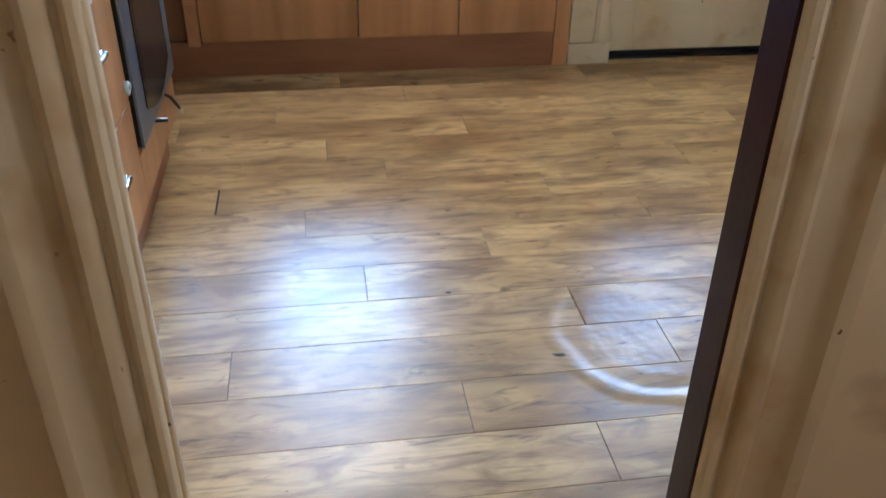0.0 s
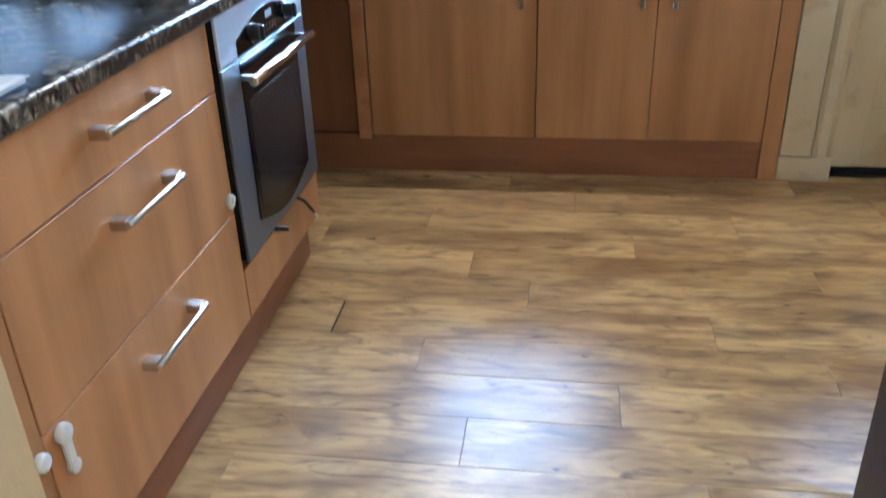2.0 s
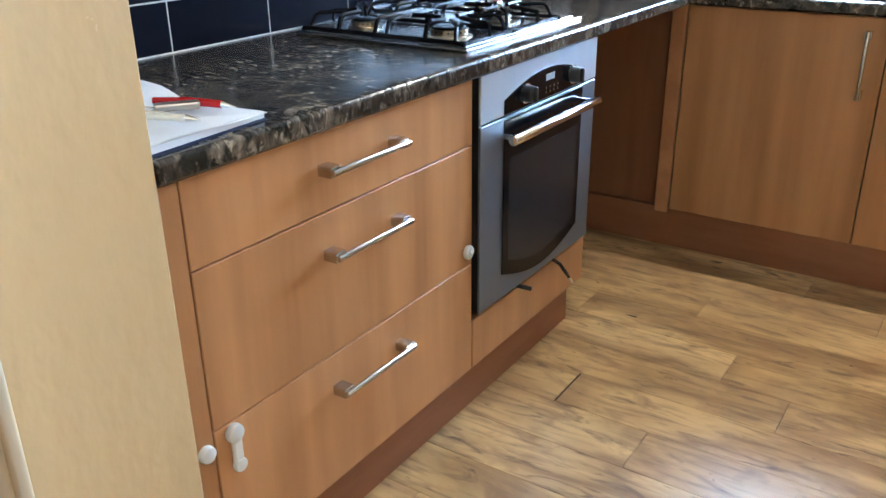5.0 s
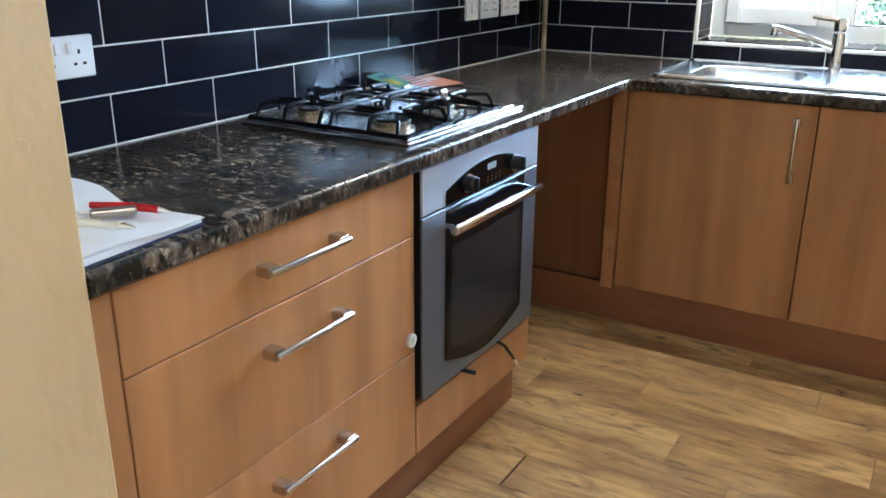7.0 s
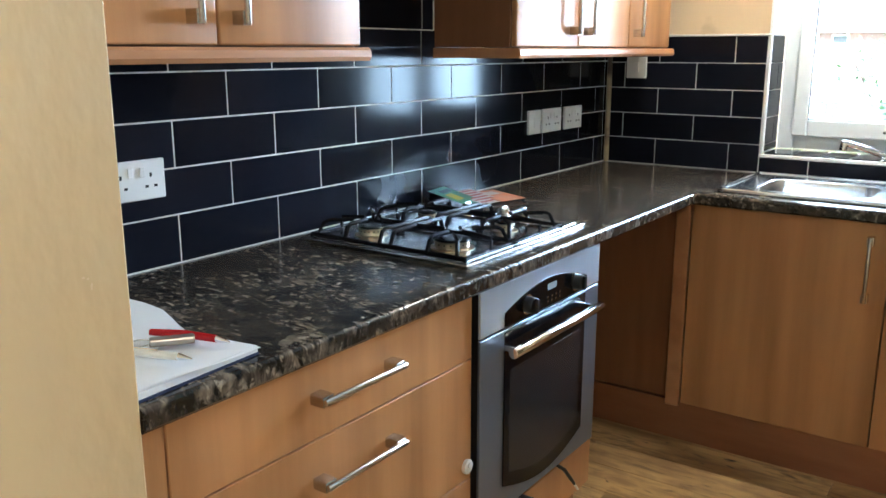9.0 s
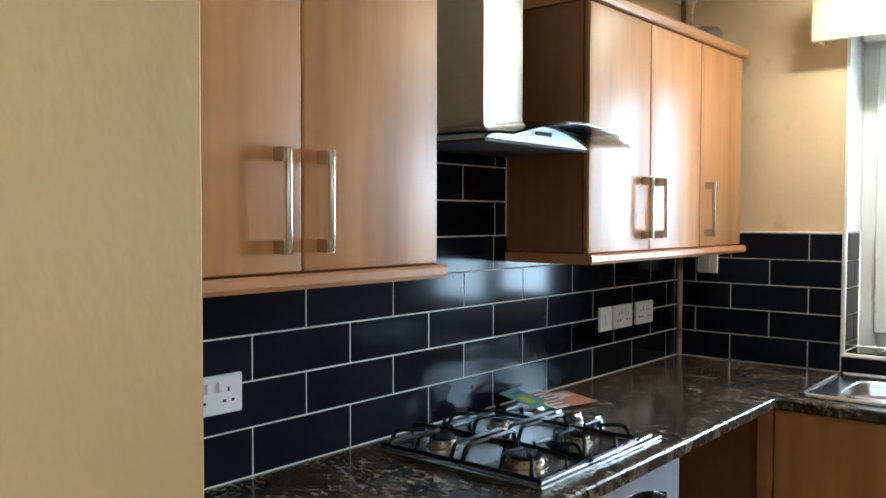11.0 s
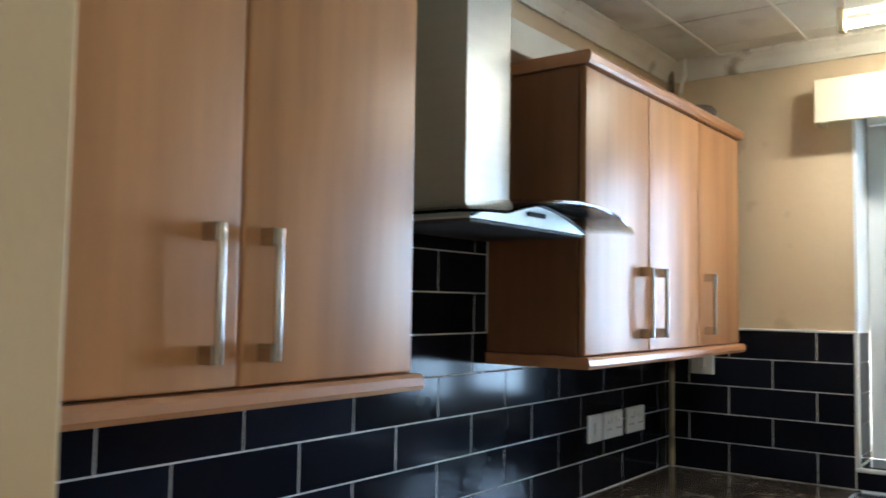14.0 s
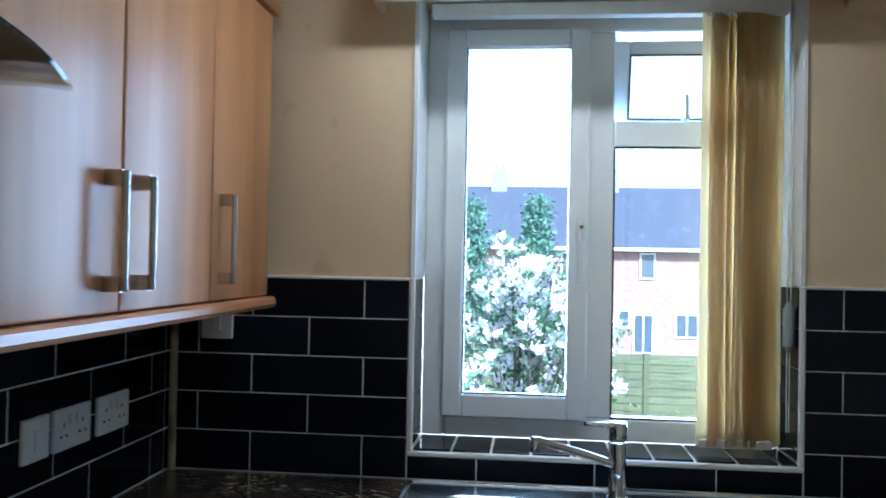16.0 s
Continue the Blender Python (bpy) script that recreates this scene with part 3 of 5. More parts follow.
# ---- worktop, one L shape with openings for hob and sink ----
ZT, ZB = 0.91, 0.872
nose = [(0.0, 0.0), (0.072, 0.0)] + [(0.072 + 0.010 * math.sin(radians(15 * i)), -0.010 + 0.010 * math.cos(radians(15 * i))) for i in range(1, 7)] + [(0.082, -0.032), (0.077, -0.038), (0.0, -0.038)]
WT = thing("worktop", (0.6, -0.3, ZT), "dark mottled stone-effect laminate worktop with rounded front edge", "worktop")
b = bmesh.new()
addbox(b, 0.0, 0.09, -2.773, 0, ZB, ZT)
addbox(b, 0.09, 0.54, -2.773, -1.88, ZB, ZT)
addbox(b, 0.09, 0.54, -1.345, 0, ZB, ZT)
addprism(b, [(0.54 + x, ZT + z) for x, z in nose], "y", -2.773, -0.622)
addbox(b, 0.54, 0.6218, -0.622, 0, ZB, ZT)
bmesh.ops.remove_doubles(b, verts=b.verts, dist=0.0004)
part("board", b, WORKTOP_M, WT, "", True)
b = bmesh.new()
addbox(b, 0.6222, 0.70, -0.54, 0, ZB, ZT)
addbox(b, 0.70, 1.63, -0.08, 0, ZB, ZT)
addbox(b, 0.70, 1.63, -0.54, -0.50, ZB, ZT)
addbox(b, 1.63, 2.1, -0.54, 0, ZB, ZT)
addprism(b, [(-0.54 - x, ZT + z) for x, z in nose], "x", 0.6222, 2.1)
bmesh.ops.remove_doubles(b, verts=b.verts, dist=0.0004)
part("board", b, WORKTOP_M, WT, "", True)


# ---- kitchen units ----
def bar_handle(parent, p, axis, length, out, label="satin steel bar handle"):
    """A round bar on two square feet. p: its middle on the door face; out: the door's outward normal."""
    p, out = Vector(p), Vector(out)
    d = Vector((0, 0, 1)) if axis == "z" else Vector((0, 1, 0)) if axis == "y" else Vector((1, 0, 0))
    a, c = p - d * length / 2 + out * 0.033, p + d * length / 2 + out * 0.033
    b = cyl(a, c, 0.0066, n=14, b=0.0012)
    for s in (-1, 1):
        q = p + d * s * (length / 2 - 0.012)
        w = d.cross(out)
        e = [d * 0.013 + w * 0.0095, d * 0.013 - w * 0.0095, -d * 0.013 - w * 0.0095, -d * 0.013 + w * 0.0095]
        lo, hi = [b.verts.new(q + v) for v in e], [b.verts.new(q + v + out * 0.030) for v in e]
        f = [b.faces.new(lo), b.faces.new(hi)] + [b.faces.new((lo[i], lo[(i + 1) % 4], hi[(i + 1) % 4], hi[i])) for i in range(4)]
        bmesh.ops.recalc_face_normals(b, faces=f)
    return part("handle", b, SATIN, parent, label, True)


DRW = thing("drawer_unit", (0.3, -2.32, 0), "beech-effect base unit with three drawers and steel bar handles", "kitchen unit")
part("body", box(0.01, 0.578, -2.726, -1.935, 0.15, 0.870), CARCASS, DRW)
part("filler_strip", box(0.56, 0.598, -2.773, -2.727, 0.15, 0.870, 0.001), BEECH, DRW)
for z0, z1, zh in ((0.722, 0.868, 0.803), (0.438, 0.719, 0.645), (0.152, 0.435, 0.364)):
    d = part("drawer_front", box(0.580, 0.598, -2.7235, -1.937, z0, z1, 0.0015), BEECH, DRW)
    bar_handle(d, (0.598, -2.323, zh - 0.003), "y", 0.222, (1, 0, 0))
OVH = thing("oven_housing", (0.3, -1.63, 0), "beech-effect housing unit round the built-in oven", "kitchen unit")
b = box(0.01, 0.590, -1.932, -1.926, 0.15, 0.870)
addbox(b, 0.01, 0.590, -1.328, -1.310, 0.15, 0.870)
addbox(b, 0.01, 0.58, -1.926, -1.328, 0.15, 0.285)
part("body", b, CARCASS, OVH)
part("lower_panel", box(0.580, 0.598, -1.930, -1.312, 0.152, 0.282, 0.0015), BEECH, OVH)
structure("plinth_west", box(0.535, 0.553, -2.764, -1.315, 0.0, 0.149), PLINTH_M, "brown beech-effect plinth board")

COR = thing("corner_unit", (0.9, -0.3, 0), "beech-effect corner base unit with one door", "kitchen unit")
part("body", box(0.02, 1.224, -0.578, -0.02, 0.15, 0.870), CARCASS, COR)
part("corner_post", box(0.556, 0.606, -0.602, -0.560, 0.130, 0.870, 0.003), BEECH_EDGE, COR, "lighter beech corner post")
d = part("door", box(0.612, 1.223, -0.598, -0.580, 0.146, 0.868, 0.0015), BEECH, COR)
bar_handle(d, (1.168, -0.598, 0.725), "z", 0.205, (0, -1, 0))
SNK = thing("sink_unit", (1.63, -0.3, 0), "beech-effect double-door base unit under the sink", "kitchen unit")
part("body", box(1.227, 2.034, -0.578, -0.02, 0.15, 0.60), CARCASS, SNK)
for x0, x1, xh in ((1.227, 1.630, 1.578), (1.633, 2.033, 1.686)):
    d = part("door", box(x0, x1, -0.598, -0.580, 0.146, 0.868, 0.0015), BEECH, SNK)
    bar_handle(d, (xh, -0.598, 0.725), "z", 0.205, (0, -1, 0))
part("end_panel", box(2.037, 2.099, -0.594, -0.02, 0.0, 0.870, 0.001), BEECH, SNK)
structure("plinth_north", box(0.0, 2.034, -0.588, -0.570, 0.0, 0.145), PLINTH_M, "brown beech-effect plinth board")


def wall_unit(name, y0, y1, splits, handles, label):
    u = thing(name, (0.15, (y0 + y1) / 2, 1.35), label, "kitchen unit", "wall cabinets beside the hood")
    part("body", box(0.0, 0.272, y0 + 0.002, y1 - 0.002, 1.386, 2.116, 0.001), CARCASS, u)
    ys = [y0, *splits, y1]
    for a, c in zip(ys, ys[1:]):
        d = part("door", box(0.275, 0.293, a + 0.002, c - 0.002, 1.387, 2.114, 0.005, 3), BEECH, u, "", True)
        for h in handles:
            if a < h < c:
                bar_handle(d, (0.293, h, 1.522), "z", 0.195, (1, 0, 0))
    rail = [(0.0, 0.0), (0.304, 0.0), (0.310, -0.006), (0.312, -0.020), (0.306, -0.029), (0.0, -0.029)]
    part("light_rail", prism([(x, 1.384 + z) for x, z in rail], "y", y0 - 0.006, y1 + 0.012), BEECH_EDGE, u, "rounded beech light rail")
    part("cornice_rail", prism([(x, 2.118 - z * 1.15) for x, z in rail], "y", y0 - 0.006, y1 + 0.014), BEECH_EDGE, u, "rounded beech cornice rail")
    return u


wall_unit("wall_cabinet", -2.764, -1.928, [-2.328], [-2.390, -2.284], "beech-effect double-door wall cabinet with steel handles beside the boxed wall")
wall_unit("wall_cabinet", -1.258, -0.072, [-0.866, -0.468], [-0.918, -0.818, -0.420], "beech-effect three-door wall cabinet beside the window wall")

# ---- oven ----
OV = thing("oven", (0.58, -1.63, 0.3), "built-in single oven with steel front, black glass and chrome bar handle", "oven")
YL, YR = -1.924, -1.330


def oy(u):
    return YL + u * (YR - YL)


part("casing", box(0.05, 0.586, YL + 0.02, YR - 0.02, 0.30, 0.862), BLACK_PLASTIC, OV)
part("front_core", box(0.5865, 0.604, YL + 0.003, YR - 0.003, 0.303, 0.867), BLACK_PLASTIC, OV, "black edge behind the steel front")
arc = [(oy(0.17 + 0.70 * i / 16), 0.795 + 0.062 * math.sin(math.pi * (0.12 + 0.76 * i / 16)) - 0.02) for i in range(17)]
panel = part("control_panel", box(0.6045, 0.612, YL, YR, 0.762, 0.869, 0.0015), OVEN_STEEL_LIT, OV, "brushed steel control panel")
part("control_fascia", prism([(oy(0.17), 0.765), *arc, (oy(0.87), 0.765)], "x", 0.608, 0.6145), BLACK_GLASS, panel, "black arched control fascia")
for u in (0.335, 0.755):
    b = cyl((0.6145, oy(u), 0.795), (0.636, oy(u), 0.795), 0.021, 0.019, n=20, b=0.002)
    addbox(b, 0.634, 0.645, oy(u) - 0.004, oy(u) + 0.004, 0.777, 0.813, 0.002)
    part("knob", b, BLACK_PLASTIC, panel, "black plastic oven knob", True)
    b = bmesh.new()
    addlathe(b, (0, 0, 0), [(0.0225, 0), (0.0245, 0), (0.0245, 0.002), (0.0225, 0.002)], 24)
    bmesh.ops.transform(b, matrix=pose(0.6145, oy(u), 0.795, 0, 90, 0), verts=b.verts)
    part("knob_ring", b, CHROME, panel, "thin chrome ring", True)
part("clock_display", box(0.614, 0.6155, oy(0.50), oy(0.575), 0.806, 0.822), material("grey_display", (0.35, 0.42, 0.45), 0.2), panel, "small grey clock display")
b = bmesh.new()
for i in range(4):
    for k in range(2):
        addcyl(b, (0.614, oy(0.50 + 0.035 * i), 0.778 + 0.011 * k), (0.6165, oy(0.50 + 0.035 * i), 0.778 + 0.011 * k), 0.003, n=8)
part("clock_buttons", b, SATIN, panel, "row of tiny clock buttons")
door_o = part("oven_door", box(0.6045, 0.612, YL, YR, 0.300, 0.757, 0.0015), OVEN_STEEL_SHADED, OV, "brushed steel oven door")
low = [(oy(0.86 - 0.69 * i / 16), 0.366 - 0.045 * math.sin(math.pi * i / 16)) for i in range(17)]
part("glass", prism([(oy(0.17), 0.752), (oy(0.86), 0.752), *low], "x", 0.608, 0.6145), BLACK_GLASS, door_o, "black oven door glass with curved foot")
low = [(oy(0.82 - 0.61 * i / 16), 0.395 - 0.038 * math.sin(math.pi * i / 16)) for i in range(17)]
part("inner_window", prism([(oy(0.21), 0.655), (oy(0.82), 0.655), *low], "x", 0.6140, 0.6150), material("oven_window_grey", (0.022, 0.022, 0.024), 0.2, spec=0.25), door_o, "dim inner oven window")
b = cyl((0.650, oy(0.13), 0.715), (0.650, oy(0.90), 0.715), 0.0122, n=20, b=0.002)
for u in (0.175, 0.855):
    addbox(b, 0.612, 0.650, oy(u) - 0.006, oy(u) + 0.006, 0.708, 0.722, 0.002)
part("handle", b, CHROME, door_o, "chrome bar handle", True)
single("cable_end", addtube(addtube(bmesh.new(), [(0.56, -1.535, 0.296), (0.602, -1.526, 0.294), (0.618, -1.508, 0.276), (0.632, -1.488, 0.240)], 0.0052), [(0.632, -1.488, 0.240), (0.637, -1.480, 0.226)], 0.004), BLACK_PLASTIC, "black stub of cable sticking out under the oven", "cable", True)
single("cable_tip", cyl((0.6365, -1.4815, 0.228), (0.642, -1.472, 0.210), 0.0038, n=8), WHITE_PLASTIC, "bare pale end of the cable under the oven", "cable")
single("screw_stub", cyl((0.585, -1.722, 0.292), (0.640, -1.712, 0.288), 0.006, n=12, b=0.002), BLACK_PLASTIC, "black stub sticking out under the oven", "bolt", True)

# ---- gas hob ----
HX0, HX1, HY0, HY1 = 0.062, 0.562, -1.900, -1.330
HOB = thing("gas_hob", (0.31, -1.61, 0.91), "steel four-burner gas hob with black iron pan supports", "hob")
b = box(HX0, HX1, HY0, HY1, 0.9102, 0.918, 0.003, 2)
addbox(b, HX0 + 0.018, HX1 - 0.018, HY0 + 0.018, HY1 - 0.018, 0.9175, 0.9205, 0.002)
part("plate", b, SINK_STEEL, HOB, "pressed steel hob plate")
for x, y, r in ((0.190, -1.785, 0.034), (0.190, -1.545, 0.026), (0.440, -1.785, 0.045), (0.440, -1.545, 0.026)):
    burner = part("burner", addlathe(bmesh.new(), (x, y, 0.9205), [(r + 0.008, 0), (r + 0.009, 0.002), (r - 0.001, 0.004), (r - 0.002, 0.008), (r, 0.018), (r - 0.003, 0.0195)], 28), material("burner_alloy", (0.50, 0.43, 0.31), 0.32, 0.95), HOB, "brassy alloy burner", True)
    slots = bmesh.new()
    for q in range(18):
        a = 2 * math.pi * q / 18
        addcyl(slots, (x + (r - 0.004) * math.cos(a), y + (r - 0.004) * math.sin(a), 0.9335), (x + (r + 0.0006) * math.cos(a), y + (r + 0.0006) * math.sin(a), 0.9335), 0.0022, n=6)
    part("flame_slots", slots, DARK_HOLE, burner, "dark flame slots")
    part("burner_cap", addlathe(bmesh.new(), (x, y, 0.9400), [(r - 0.003, 0), (r - 0.002, 0.002), (r - 0.004, 0.0045), (r * 0.6, 0.0065), (r * 0.3, 0.0055)], 28), BLACK_IRON, burner, "black burner cap", True)
for i in range(4):
    x = 0.205 + 0.062 * i
    b = addlathe(bmesh.new(), (x, -1.368, 0.9205), [(0.019, 0), (0.019, 0.004), (0.016, 0.006), (0.0145, 0.020), (0.012, 0.022)], 20)
    addbox(b, x - 0.003, x + 0.003, -1.382, -1.354, 0.940, 0.948, 0.001)
    part("knob", b, SATIN, HOB, "satin steel hob knob", True)
for y0, y1 in ((-1.886, -1.668), (-1.662, -1.430)):
    b = bmesh.new()
    x0, x1, z0, z1 = 0.080, 0.543, 0.927, 0.962
    ym = (y0 + y1) / 2
    addtube(b, [(x0, y0, z0), (x1, y0, z0), (x1, y1, z0), (x0, y1, z0), (x0, y0, z0)], 0.0052, 6)
    # long raised bars over both burners, bent down to the frame at their ends
    for xc in (0.190, 0.440):
        for sy, ye in ((-1, y0), (1, y1)):
            addtube(b, [(xc, ye, z0), (xc, ye - sy * 0.012, z1 - 0.006), (xc, ye - sy * 0.022, z1), (xc, ym + sy * 0.026, z1)], 0.0056, 6)
        for sx in (-1, 1):
            xe = xc + sx * 0.108
            end = [(xe, ym + 0.004 * sx, z1 - 0.001), (xc + sx * 0.026, ym, z1)]
            if abs(xe - x0) < 0.03 or abs(xe - x1) < 0.03:
                end = [(x0 if sx < 0 else x1, ym, z0), (xe - sx * 0.004, ym, z1 - 0.008), *end[1:]]
            addtube(b, end, 0.0056, 6)
    for x in (0.298, 0.332):
        addtube(b, [(x, y0, z0), (x, y0 + 0.014, z1 - 0.004), (x, y0 + 0.024, z1), (x, y1 - 0.024, z1), (x, y1 - 0.014, z1 - 0.004), (x, y1, z0)], 0.0052, 6)
    for x in (x0, 0.315, x1):
        for y in (y0, y1):
            addcyl(b, (x, y, 0.9205), (x, y, z0), 0.0065, n=8)
    for x, sx in ((x0, 1), (x1, -1)):
        for y, sy in ((y0, 1), (y1, -1)):
            addtube(b, [(x + sx * 0.02, y, z0), (x + sx * 0.028, y + sy * 0.014, z1 - 0.006), (x + sx * 0.036, y + sy * 0.024, z1), (x + sx * 0.078, y + sy * 0.070, z1)], 0.0050, 6)
    part("pan_support", b, BLACK_IRON, HOB, "black enamelled iron pan support", True)

# ---- sink and tap ----
S = thing("sink", (1.16, -0.3, 0.91), "stainless steel inset sink with one bowl and a drainer", "sink")
b = bmesh.new()
SX0, SX1, SY0, SY1 = 0.672, 1.662, -0.538, -0.052
bx0, bx1, by0, by1, zr = 0.755, 1.135, -0.470, -0.150, 0.9165


def slab(bm, x0, x1, y0, y1):
    addbox(bm, x0, x1, y0, y1, 0.9102, zr, 0)


slab(b, SX0 + 0.008, bx0, SY0 + 0.008, SY1 - 0.008)
slab(b, bx1, SX1 - 0.008, SY0 + 0.008, SY1 - 0.008)
slab(b, bx0, bx1, SY0 + 0.008, by0)
slab(b, bx0, bx1, by1, SY1 - 0.008)
addtube(b, [(SX0 + 0.02, SY0, 0.9135), (SX1 - 0.02, SY0, 0.9135), (SX1 - 0.004, SY0 + 0.006, 0.9135), (SX1, SY0 + 0.02, 0.9135), (SX1, SY1 - 0.02, 0.9135), (SX1 - 0.006, SY1 - 0.005, 0.9135), (SX1 - 0.02, SY1, 0.9135), (SX0 + 0.02, SY1, 0.9135), (SX0 + 0.006, SY1 - 0.005, 0.9135), (SX0, SY1 - 0.02, 0.9135), (SX0, SY0 + 0.02, 0.9135), (SX0 + 0.006, SY0 + 0.006, 0.9135), (SX0 + 0.02, SY0, 0.9135)], 0.0095, 8, [0.0095] * 13)
part("rim", b, SINK_STEEL, S, "pressed steel sink top", True)


def round_rect(x0, x1, y0, y1, r, n=5):
    out = []
    for cx, cy, a in ((x1 - r, y1 - r, 0), (x0 + r, y1 - r, 90), (x0 + r, y0 + r, 180), (x1 - r, y0 + r, 270)):
        out += [(cx + r * math.cos(radians(a + 90 * i / n)), cy + r * math.sin(radians(a + 90 * i / n))) for i in range(n + 1)]
    return out


b = bmesh.new()
rings = []
for grow, z in ((0.030, zr + 0.0006), (0.004, zr + 0.0008), (0.0, zr - 0.003), (-0.006, 0.86), (-0.012, 0.775), (-0.03, 0.755), (-0.10, 0.752)):
    rings.append([b.verts.new((x, y, z)) for x, y in round_rect(bx0 - grow + 0.01, bx1 + grow - 0.01, by0 - grow + 0.01, by1 + grow - 0.01, max(0.06 + grow, 0.03))])
for a, c in zip(rings, rings[1:]):
    for k in range(len(a)):
        b.faces.new((a[k], a[(k + 1) % len(a)], c[(k + 1) % len(a)], c[k]))
b.faces.new(rings[-1])
bmesh.ops.recalc_face_normals(b, faces=b.faces)
part("bowl", b, SINK_STEEL, S, "deep rounded steel bowl", True)
part("waste", addlathe(bmesh.new(), (0.945, -0.31, 0.752), [(0.030, 0), (0.030, 0.002), (0.020, 0.001), (0.018, -0.004)], 24), CHROME, S, "chrome waste fitting", True)
b = bmesh.new()
for i in range(8):
    x = 1.225 + 0.05 * i
    addtube(b, [(x, -0.455, zr), (x, -0.44, zr + 0.002), (x, -0.17, zr + 0.003), (x, -0.155, zr)], 0.0055, 6)
part("drainer_ribs", b, SINK_STEEL, S, "raised drainer ribs", True)
TAP = thing("mixer_tap", (1.19, -0.105, 0.917), "chrome single-lever mixer tap with long swivel spout", "tap")
tx, ty = 1.190, -0.108
part("body", addlathe(bmesh.new(), (tx, ty, 0.9165), [(0.027, 0), (0.027, 0.004), (0.0225, 0.007), (0.0215, 0.130), (0.0205, 0.134)], 24), CHROME, TAP, "chrome tap body", True)
part("lever", addtube(addlathe(bmesh.new(), (tx, ty, 1.0535), [(0.0215, 0), (0.0225, 0.006), (0.0225, 0.040), (0.019, 0.046)], 24), [(tx - 0.01, ty - 0.01, 1.094), (tx - 0.055, ty - 0.045, 1.100), (tx - 0.085, ty - 0.062, 1.104)], 0.006, 8, [0.009, 0.007, 0.005]), CHROME, TAP, "chrome tap lever", True)
sp = [(tx - 0.012, ty - 0.008, 0.998), (tx - 0.07, ty - 0.03, 1.020), (tx - 0.13, ty - 0.055, 1.042), (tx - 0.195, ty - 0.080, 1.062), (tx - 0.208, ty - 0.086, 1.062)]
spout = part("spout", tube(sp, 0.011, 12), CHROME, TAP, "chrome swivel spout", True)
part("nozzle", cyl((tx - 0.200, ty - 0.083, 1.064), (tx - 0.204, ty - 0.085, 1.036), 0.0125, n=16, b=0.001), CHROME, spout, "chrome aerator nozzle", True)

# ---- cooker hood ----
HD = thing("cooker_hood", (0.15, -1.515, 1.7), "steel chimney cooker hood with curved smoked glass canopy", "cooker hood")
b = box(0.0, 0.165, -1.590, -1.405, 1.735, 2.320, 0.0015)
part("chimney", b, CHIMNEY_STEEL, HD, "brushed steel chimney")
part("chimney_seam", box(0.020, 0.167, -1.5925, -1.586, 1.742, 2.319, 0.0008), CHIMNEY_STEEL, HD, "folded steel chimney edge")
n = 24


def hood_z(u):
    return 1.697 + 0.043 * (1 - (2 * u - 1) ** 2)


HA, HB = -1.806, -1.236
top = [(HA + (HB - HA) * i / n, hood_z(i / n)) for i in range(n + 1)]
part("body", prism([(-1.767, 1.684), *[(-1.767 + 0.481 * i / n, 1.6875 + 0.045 * (1 - (2 * i / n - 1) ** 2)) for i in range(n + 1)], (-1.286, 1.684)], "x", 0.0, 0.305), HOOD_STEEL, HD, "steel hood body", True)
b = bmesh.new()
lo = [b.verts.new((0.0, y, z)) for y, z in top]
g = []
for x, sag in ((0.0, 0), (0.15, 0), (0.30, 0.0), (0.39, 0.004), (0.435, 0.010)):
    g.append([b.verts.new((x - 0.02 * (abs(2 * i / n - 1) ** 4) * (x > 0.3), y, z - sag)) for i, (y, z) in enumerate(top)])
for v in lo:
    b.verts.remove(v)
for a, c in zip(g, g[1:]):
    for i in range(n):
        b.faces.new((a[i], a[i + 1], c[i + 1], c[i]))
bmesh.ops.recalc_face_normals(b, faces=b.faces)
bmesh.ops.solidify(b, geom=b.faces[:], thickness=0.006)
part("glass_canopy", b, HOOD_GLASS, HD, "curved smoked glass canopy", True)
part("canopy_seal", addtube(bmesh.new(), [(0.306, -1.767 + 0.481 * i / n, 1.6885 + 0.045 * (1 - (2 * i / n - 1) ** 2)) for i in range(n + 1)], 0.0038, 6), BLACK_PLASTIC, HD, "black seal under the canopy")
part("underside", box(0.01, 0.302, -1.765, -1.288, 1.676, 1.6838, 0.002), material("grey_filter_mesh", (0.08, 0.08, 0.08), 0.55, 0.4, bump=0.6, bump_scale=300), HD, "grey grease filter")
strip = part("button_strip", box(0.304, 0.3075, -1.556, -1.482, 1.702, 1.718, 0.001), HOOD_STEEL, HD, "recessed button strip")
for i in range(6):
    part("button", cyl((0.307, -1.550 + 0.0123 * i, 1.710), (0.3125, -1.550 + 0.0123 * i, 1.710), 0.0056, n=12), BLACK_PLASTIC, strip, "small black push button")
single("duct_box", box(0.0, 0.10, -1.404, -0.93, 2.175, 2.262, 0.003), WHITE_TRIM, "white boxed duct above the wall cabinet", "duct")

